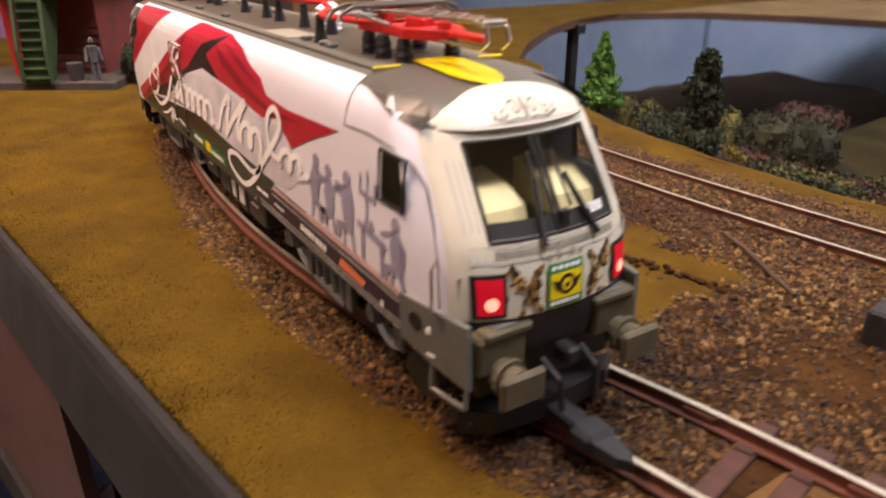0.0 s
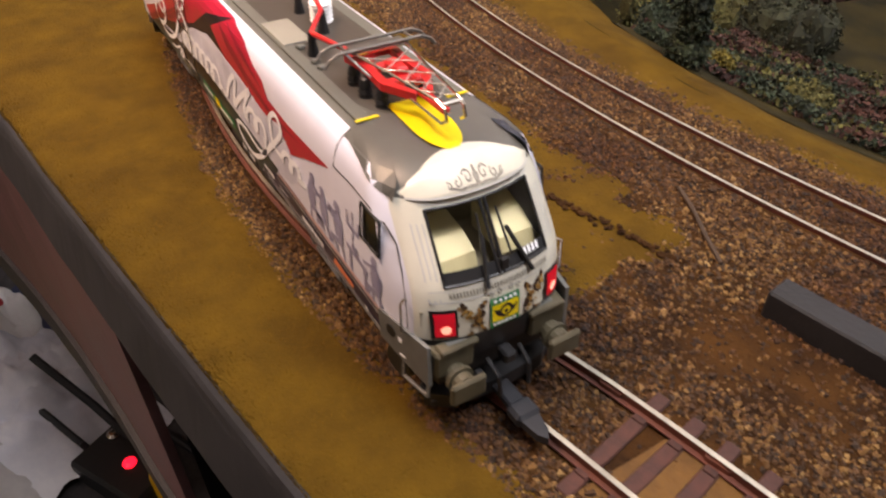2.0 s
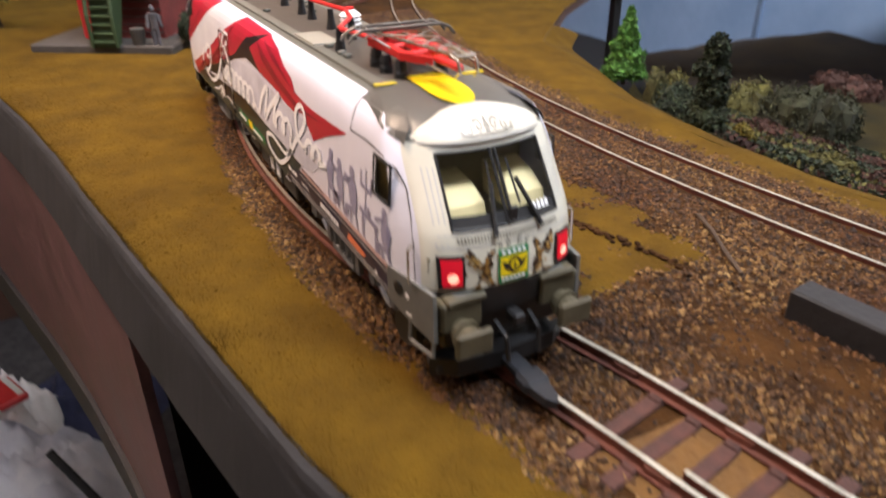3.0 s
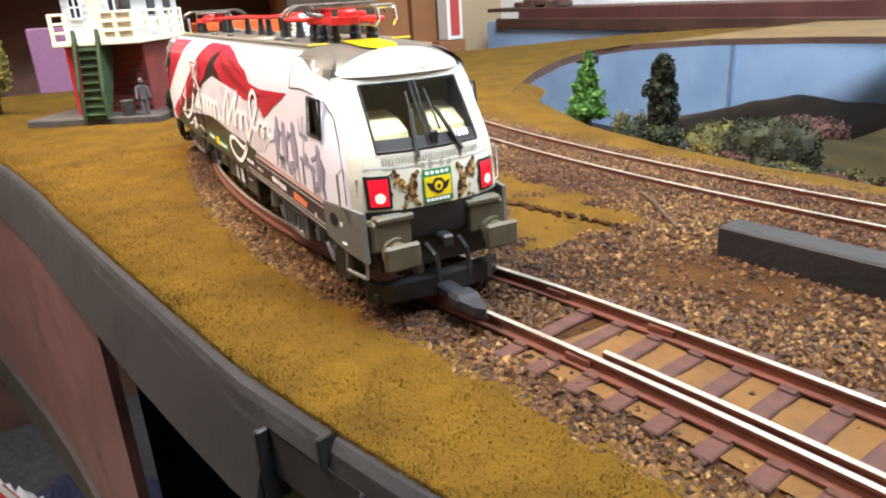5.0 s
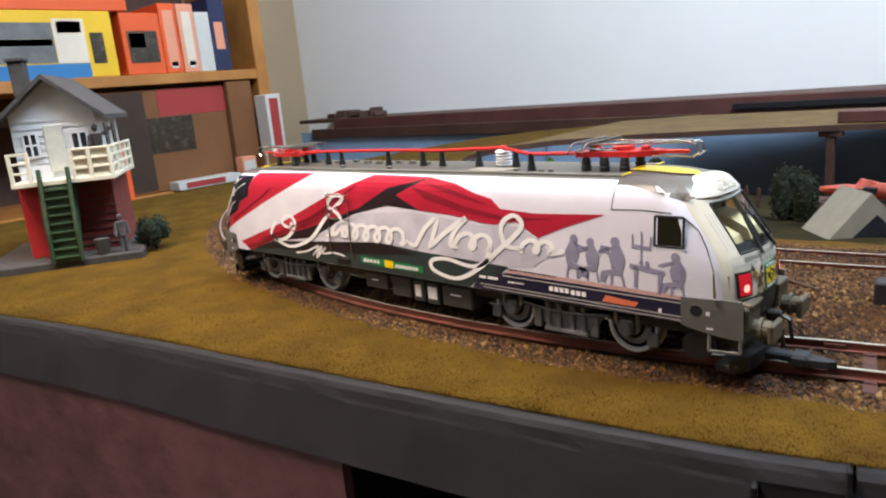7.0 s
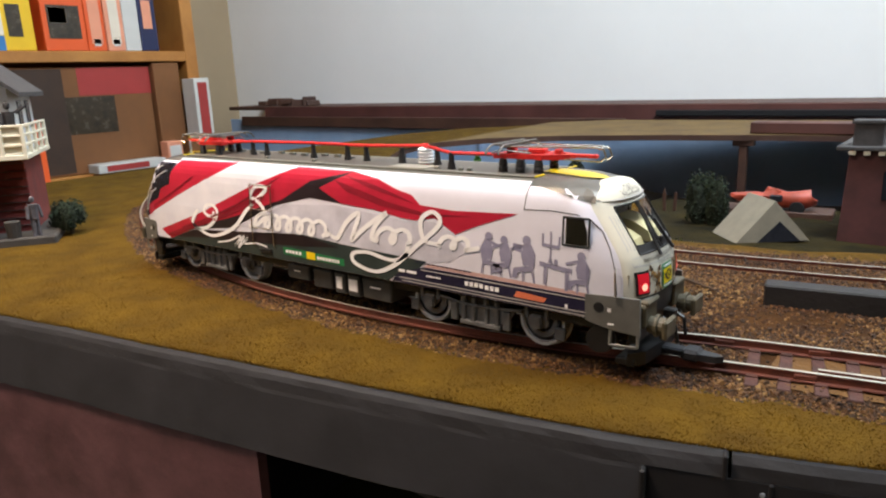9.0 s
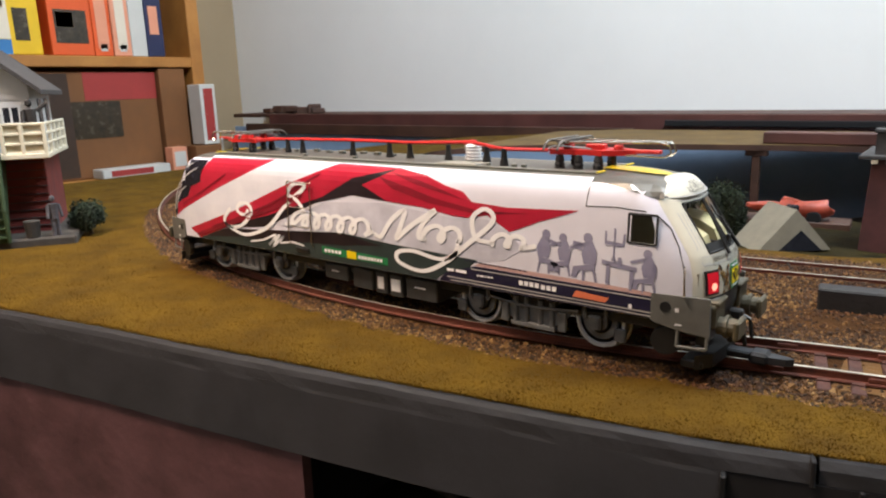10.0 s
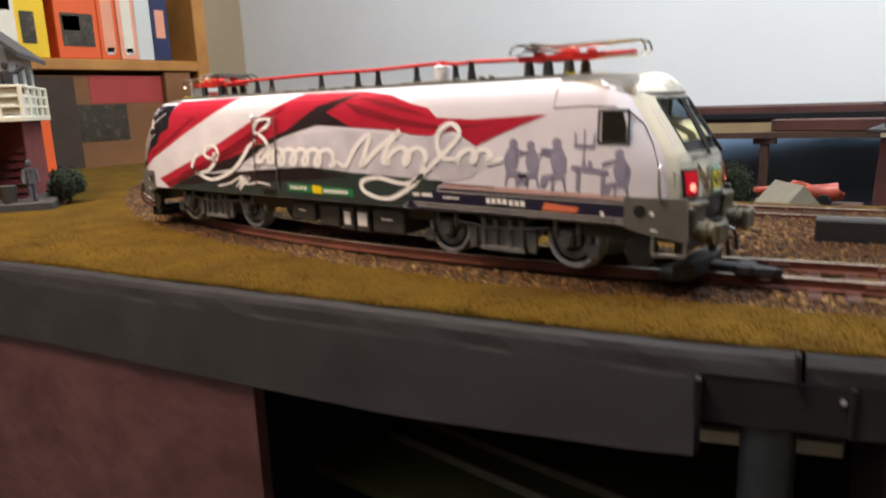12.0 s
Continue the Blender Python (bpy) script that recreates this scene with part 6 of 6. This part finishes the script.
# ---------------------------------------------------------------- between the tracks
bm = bmesh.new()
box(bm, 0, 0, 3.4, 118, 7.4, 7.2, 0.5)
block = part("timber_block", bm, material("block_black", (0.010, 0.009, 0.010), 0.7, vary=0.4, scale=60, bump=0.4))
block.matrix_basis = pose(0.1755, 0.0735, -0.0002, 0, 0, 8.5)
tagged(block, "long black painted block lying on the ballast", "block")

bm = bmesh.new()
wire(bm, [(74, 81.5, 0.9), (83, 77, 1.3), (93, 71, 1.3), (102, 66.5, 0.9)], 0.55, 6)
tagged(part("twig", bm, BARK), "thin dark dry twig on the ballast", "twig")


def dark_crumb_line():
    """A crumbly dark line along the edge of the grassy patch."""
    bm = bmesh.new()
    rnd = random.Random(12)
    line = [(48, 46.5), (57, 49), (68, 52), (77, 55), (87, 58), (98, 60.5), (112, 64)]
    for (x0, y0), (x1, y1) in zip(line, line[1:]):
        for k in range(12):
            t = k / 12
            blob(bm, x0 + (x1 - x0) * t + rnd.uniform(-1.2, 1.2), y0 + (y1 - y0) * t + rnd.uniform(-1.6, 1.6), rnd.uniform(-0.2, 0.3), rnd.uniform(0.6, 1.5), rnd.uniform(0.6, 1.3), rnd.uniform(0.4, 0.7), 0.3, 1, k)
    tagged(part("dark_crumb_line", bm, SOIL), "dark crumbly line between the tracks", "soil", kind="stuff")


dark_crumb_line()


def stones():
    """Loose ballast as real stones, thick along both tracks."""
    rnd = np.random.default_rng(5)
    n = 140000
    x = rnd.uniform(-260, 230, n)
    low = np.array([bed_low(v) for v in x])
    high = np.array([far_ballast_y(v) for v in x])
    y = low - 0.5 + (high - low + 4) * rnd.random(n) ** 1.15
    d_main = np.array([from_main(a, b) for a, b in zip(x, y)])
    d_far = np.abs(y - far_line(x))
    patch = np.array([noise.noise(Vector((a * 0.022, b * 0.028, 9))) for a, b in zip(x, y)])
    keep = rnd.random(n) < np.clip(0.75 + 0.9 * patch + 0.5 * (d_main < 24) + 0.6 * (d_far < 26), 0.08, 1)
    keep &= rnd.random(n) > np.array([0.3 * turf(a, b) for a, b in zip(x, y)])
    keep &= ~((np.abs(d_main - 8.25) < 1.7) | (np.abs(d_far - 8.25) < 1.8))
    keep &= ~((d_main < 7) & (x > 126) & (rnd.random(n) < 0.93))
    keep &= ~((d_main < 14) & (x > 128) & (rnd.random(n) < 0.75))
    x, y = x[keep], y[keep]
    base = np.array([(1, 0, 0), (-1, 0, 0), (0, 1, 0), (0, -1, 0), (0, 0, 1), (0, 0, -1)], float)
    tri = np.array([(0, 2, 4), (2, 1, 4), (1, 3, 4), (3, 0, 4), (2, 0, 5), (1, 2, 5), (3, 1, 5), (0, 3, 5)])
    verts, faces = [], []
    for i in range(len(x)):
        size = rnd.uniform(0.3, 0.78) * (1.45 if rnd.random() < 0.1 else 1)
        jit = base * rnd.uniform(0.6, 1.25, (6, 1)) * size
        q = Euler(tuple(rnd.uniform(0, 6.28, 3))).to_matrix()
        pts = jit @ np.array(q).T
        z = ground_z(x[i], y[i]) + bed_lift(x[i], y[i]) + 0.25 * size
        k = len(verts)
        verts += [(x[i] + p[0], y[i] + p[1], z + p[2]) for p in pts]
        faces += [tuple(t + k) for t in tri]
    ob = quick_mesh("ballast_stones", verts, faces, STONE)
    tagged(ob, "scattered tan, rust and grey ballast stones", "ballast", kind="stuff")


stones()


def grass_fibres():
    """Short flock fibres, thickest along the board's edge."""
    rnd = np.random.default_rng(8)
    verts, faces = [], []
    for i in range(52000):
        x = rnd.uniform(-230, 190)
        low, high = edge_y(x), bed_low(x)
        y = low + (high - low) * (rnd.random() ** (3.0 if i % 2 else 1.0)) - (0.6 if i % 2 else 0)
        z = ground_z(x, y) - 0.1
        h = rnd.uniform(0.25, 0.6) * (1.3 if i % 2 else 0.8)
        a = rnd.uniform(0, 6.28)
        lean = rnd.uniform(0, 0.7) * h
        b = rnd.uniform(0, 6.28)
        k = len(verts)
        dx, dy = 0.13 * math.cos(a), 0.13 * math.sin(a)
        verts += [(x - dx, y - dy, z), (x + dx, y + dy, z), (x + lean * math.cos(b), y + lean * math.sin(b), z + h)]
        faces.append((k, k + 1, k + 2))
    ob = quick_mesh("grass_fibres", verts, faces, material("grass_fibre", (0.118, 0.064, 0.0065), 0.9, vary=0.25, scale=60, island=0.2, spec=0.1))
    tagged(ob, "short olive-yellow grass fibres", "grass", kind="stuff")


grass_fibres()


# ---------------------------------------------------------------- bookcase with model boxes
def bookcase():
    root = thing("bookcase", -1085, 0, -740, 0, "pine bookcase filled with coloured model boxes", "bookcase")
    for name, y0, y1, z0, z1 in (("side_panel", 650, 676, 0, 1700), ("side_panel", -560, -536, 0, 1700), ("shelf_board", -536, 650, 861, 880), ("shelf_board", -536, 650, 1200, 1220), ("shelf_board", -536, 650, 648, 668), ("shelf_board", -536, 650, 430, 450)):
        bm = bmesh.new()
        box(bm, -120, (y0 + y1) / 2, (z0 + z1) / 2, 240, y1 - y0, z1 - z0, 1.5)
        part(name, bm, PINE, root)
    bm = bmesh.new()
    box(bm, -237, 45, 850, 6, 1190, 1700)
    part("back_panel", bm, DARKWOOD, root)
    return root


bookcase()


def carton(y, w, h, mat, label, z=140.3, x=-1090, depth=110, face=None, turn=0, group="model boxes on the shelf"):
    root = thing("model_box", x, y, z, turn, label, "box", group)
    bm = bmesh.new()
    box(bm, -depth / 2, 0, h / 2, depth, w, h, 1.2)
    part("carton", bm, mat, root)
    if face:
        for (y0, y1, z0, z1, m) in face:
            bm = bmesh.new()
            box(bm, 0.2, (y0 + y1) / 2, (z0 + z1) / 2, 1.0, y1 - y0, z1 - z0)
            part("label_panel", bm, m, root)
    return root


B_ORANGE = material("carton_orange", (0.75, 0.10, 0.018), 0.5, vary=0.06, scale=20)
B_YELLOW = material("carton_yellow", (0.80, 0.48, 0.015), 0.5, vary=0.06, scale=20)
B_BLUE = material("carton_blue", (0.03, 0.18, 0.42), 0.5, vary=0.06, scale=20)
B_NAVY = material("carton_navy", (0.015, 0.02, 0.07), 0.5, vary=0.1, scale=20)
B_CREAM = material("carton_cream", (0.72, 0.62, 0.50), 0.55, vary=0.06, scale=20)
B_WHITE = material("carton_white", (0.58, 0.56, 0.52), 0.55, vary=0.05, scale=20)
B_PEACH = material("carton_peach", (0.75, 0.30, 0.18), 0.55, vary=0.06, scale=20)
B_BROWN = material("carton_brown", (0.19, 0.074, 0.023), 0.75, vary=0.12, scale=20)
B_REDLAB = material("carton_red_label", (0.36, 0.035, 0.03), 0.55, vary=0.1, scale=20)
# Shade on the left part of the brown box, painted as a panel.
B_SHADEBROWN = material("carton_shaded_end", (0.045, 0.022, 0.012), 0.7, vary=0.3, scale=25)
B_WINDOW = material("carton_window", (0.05, 0.035, 0.02), 0.25, vary=0.5, scale=60)
B_GREY = material("carton_grey", (0.16, 0.16, 0.15), 0.5, vary=0.3, scale=30)

carton(583, 34, 135, B_NAVY, "dark blue upright model box", face=[(-10, 8, 40, 90, B_PEACH)])
carton(550, 30, 108, B_WHITE, "white upright model box")
carton(518, 33, 122, B_PEACH, "pale orange upright model box", face=[(-9, 9, 12, 108, B_CREAM), (-6, 6, 8, 20, B_WHITE)])
carton(483, 33, 122, B_ORANGE, "orange upright model box", face=[(-10, 10, 12, 110, B_PEACH), (-6, 6, 8, 20, B_WHITE)])
carton(430, 71, 105, B_ORANGE, "orange model box with clear window", face=[(-27, 27, 20, 74, B_WINDOW), (-24, 4, 46, 70, B_YELLOW)])
carton(250, 260, 107, B_YELLOW, "long yellow and blue model box with locomotive picture", face=[(-130, 83, 0, 23, B_BLUE), (34, 83, 24, 94, B_CREAM), (-130, 33, 25, 88, B_GREY), (40, 78, 72, 90, B_PEACH), (90, 112, 22, 72, B_WINDOW), (-130, 30, 52, 62, B_YELLOW)])
carton(70, 80, 140, B_ORANGE, "orange model box on the shelf")
carton(310, 204, 22, B_ORANGE, "flat orange model box lying on the long one", z=247.6)
carton(455, 244, 185, B_BROWN, "brown cardboard box with red label", z=-71.5, x=-1100, depth=120, face=[(-14, 122, 136, 184, B_REDLAB), (-40, 48, 70, 134, B_WINDOW), (-122, -40, 4, 182, B_SHADEBROWN)])
carton(606, 54, 190, B_BROWN, "plain brown cardboard box", z=-71.5, x=-1088, depth=140)
carton(648, 34, 114, B_WHITE, "white box with red print", z=-26, x=-1040, depth=40, face=[(-10, 10, 8, 106, B_REDLAB)])
carton(640, 60, 44, B_BROWN, "low brown box under the white one", z=-71, x=-1040, depth=40)
carton(588, 32, 44, B_PEACH, "small white and red box", z=-71.5, x=-1060, depth=26, face=[(-12, 12, 8, 36, B_WHITE)])
carton(500, 130, 16, B_WHITE, "flat white box with red print", z=-71.5, x=-1060, depth=38, face=[(-50, 30, 3, 13, B_REDLAB)])
carton(-48, 60, 95, material("carton_purple", (0.22, 0.09, 0.16), 0.6, vary=0.1), "dull purple box behind the signal box", z=-46, x=-620, depth=60)
carton(152, 98, 88.5, B_ORANGE, "orange box standing behind the signal box", z=-46, x=-700, depth=60)


# ---------------------------------------------------------------- clutter on the floor
CLOTH = material("cloth_grey", (0.80, 0.78, 0.80), 0.9, second=(0.55, 0.55, 0.62), scale=9, bump=0.4, bump_scale=200)


def crumpled(name, x, y, w, d, h, mat, seed, turn, label, category):
    """A heap of crumpled cloth or paper on the floor."""
    verts, faces = [], []
    n = 34
    for i in range(n):
        for j in range(n):
            u, v = i / (n - 1) - 0.5, j / (n - 1) - 0.5
            rise = max(0, 1 - 3.4 * (u * u + v * v))
            fold = 0.45 * abs(noise.noise(Vector((u * 5, v * 5, seed)))) + 0.3 * abs(noise.noise(Vector((u * 11, v * 11, seed + 5)))) + 0.12 * noise.noise(Vector((u * 27, v * 27, seed)))
            verts.append((u * w * (1 + 0.1 * noise.noise(Vector((v * 6, seed, 0)))), v * d * (1 + 0.1 * noise.noise(Vector((u * 6, seed, 3)))), 2 + h * rise * (0.45 + fold)))
    for i in range(n - 1):
        for j in range(n - 1):
            k = i * n + j
            faces.append((k, k + n, k + n + 1, k + 1))
    ob = quick_mesh(name, verts, faces, mat, smooth=True)
    ob.matrix_basis = pose(x * MM, y * MM, -0.74, 0, 0, turn)
    return tagged(ob, label, category)


def clutter():
    crumpled("grey_cloth", -700, -268, 340, 300, 190, CLOTH, 1, 20, "crumpled light grey cloth bag on the floor", "cloth")
    crumpled("grey_bag", -600, -363, 300, 260, 150, material("bag_warm_grey", (0.60, 0.56, 0.53), 0.85, second=(0.40, 0.38, 0.38), scale=12, bump=0.4, bump_scale=200), 7, -15, "folded warm grey cloth bag on the floor", "cloth")
    crumpled("navy_cloth", -920, -168, 240, 220, 130, material("cloth_navy", (0.035, 0.04, 0.09), 0.9, vary=0.4, scale=14), 3, 40, "crumpled navy blue cloth on the floor", "cloth")
    crumpled("paper_bag", -870, -278, 200, 180, 200, material("paper_white", (0.80, 0.76, 0.73), 0.8, second=(0.66, 0.6, 0.58), scale=10), 11, 10, "crumpled white paper bag on the floor", "paper bag")
    packet = thing("paper_packet", -810, -260, -588, 25, "small red and white packet lying on the paper bag", "packet")
    bm = bmesh.new()
    box(bm, 0, 0, 6, 70, 40, 12, 3)
    part("wrapper", bm, material("packet_red", (0.55, 0.03, 0.03), 0.5, vary=0.2, scale=40), packet)
    bm = bmesh.new()
    box(bm, 0, 12, 12.6, 60, 8, 1.2)
    part("white_print", bm, B_WHITE, packet)
    for k, (line, r) in enumerate((([(-670, -208, -600), (-600, -158, -660), (-550, -128, -700), (-510, -118, -733), (-430, -78, -734)], 6), ([(-630, -228, -640), (-570, -188, -690), (-550, -168, -733), (-470, -158, -734)], 5), ([(-750, -118, -700), (-670, -138, -725), (-610, -108, -733), (-510, -58, -733)], 5))):
        bm = bmesh.new()
        wire(bm, line, r, 8)
        tagged(part("power_cable", bm, BLACKPLASTIC, smooth=True), "thick black cable lying on the floor", "cable", "cables on the floor")
    adapter = thing("power_supply", -517, -143, -740, 30, "black power supply with a glowing red light on the floor", "power supply")
    bm = bmesh.new()
    box(bm, 0, 0, 22, 130, 80, 44, 5)
    part("case", bm, BLACKPLASTIC, adapter)
    bm = bmesh.new()
    lathe(bm, ((9, 0), (9, 3), (4, 6)), (10, 0, 43), "z", 14)
    part("indicator", bm, LED, adapter, "glowing red indicator light")
    bm = bmesh.new()
    lathe(bm, ((9, 0), (9, 6), (5, 9)), (-44, 20, 43), "z", 14)
    part("knob", bm, CHROME, adapter, "small bright metal knob")
    plug = thing("blue_plug", -560, -174, -740, 50, "pale blue plastic plug on the floor", "plug")
    bm = bmesh.new()
    box(bm, 0, 0, 16, 60, 28, 30, 8)
    part("plug_body", bm, material("plug_pale_blue", (0.30, 0.42, 0.55), 0.5, vary=0.15), plug)
    tube = thing("spray_can", -458, -104, -740, 0, "small yellow and white can on the floor", "can")
    bm = bmesh.new()
    lathe(bm, ((16, 0), (16, 60), (11, 66)), (0, 0, 0), "z", 20)
    part("can_body", bm, B_YELLOW, tube, smooth=True)
    bm = bmesh.new()
    lathe(bm, ((10, 66), (10, 76), (7, 79)), (0, 0, 0), "z", 16)
    part("cap", bm, B_WHITE, tube, smooth=True)
    carton_low = thing("yellow_carton", -550, -478, -740, 20, "pale yellow upright carton on the floor", "carton")
    bm = bmesh.new()
    box(bm, 0, 0, 150, 120, 160, 300, 3)
    part("carton", bm, material("carton_pale_yellow", (0.62, 0.50, 0.16), 0.6, vary=0.08, scale=10), carton_low)


clutter()
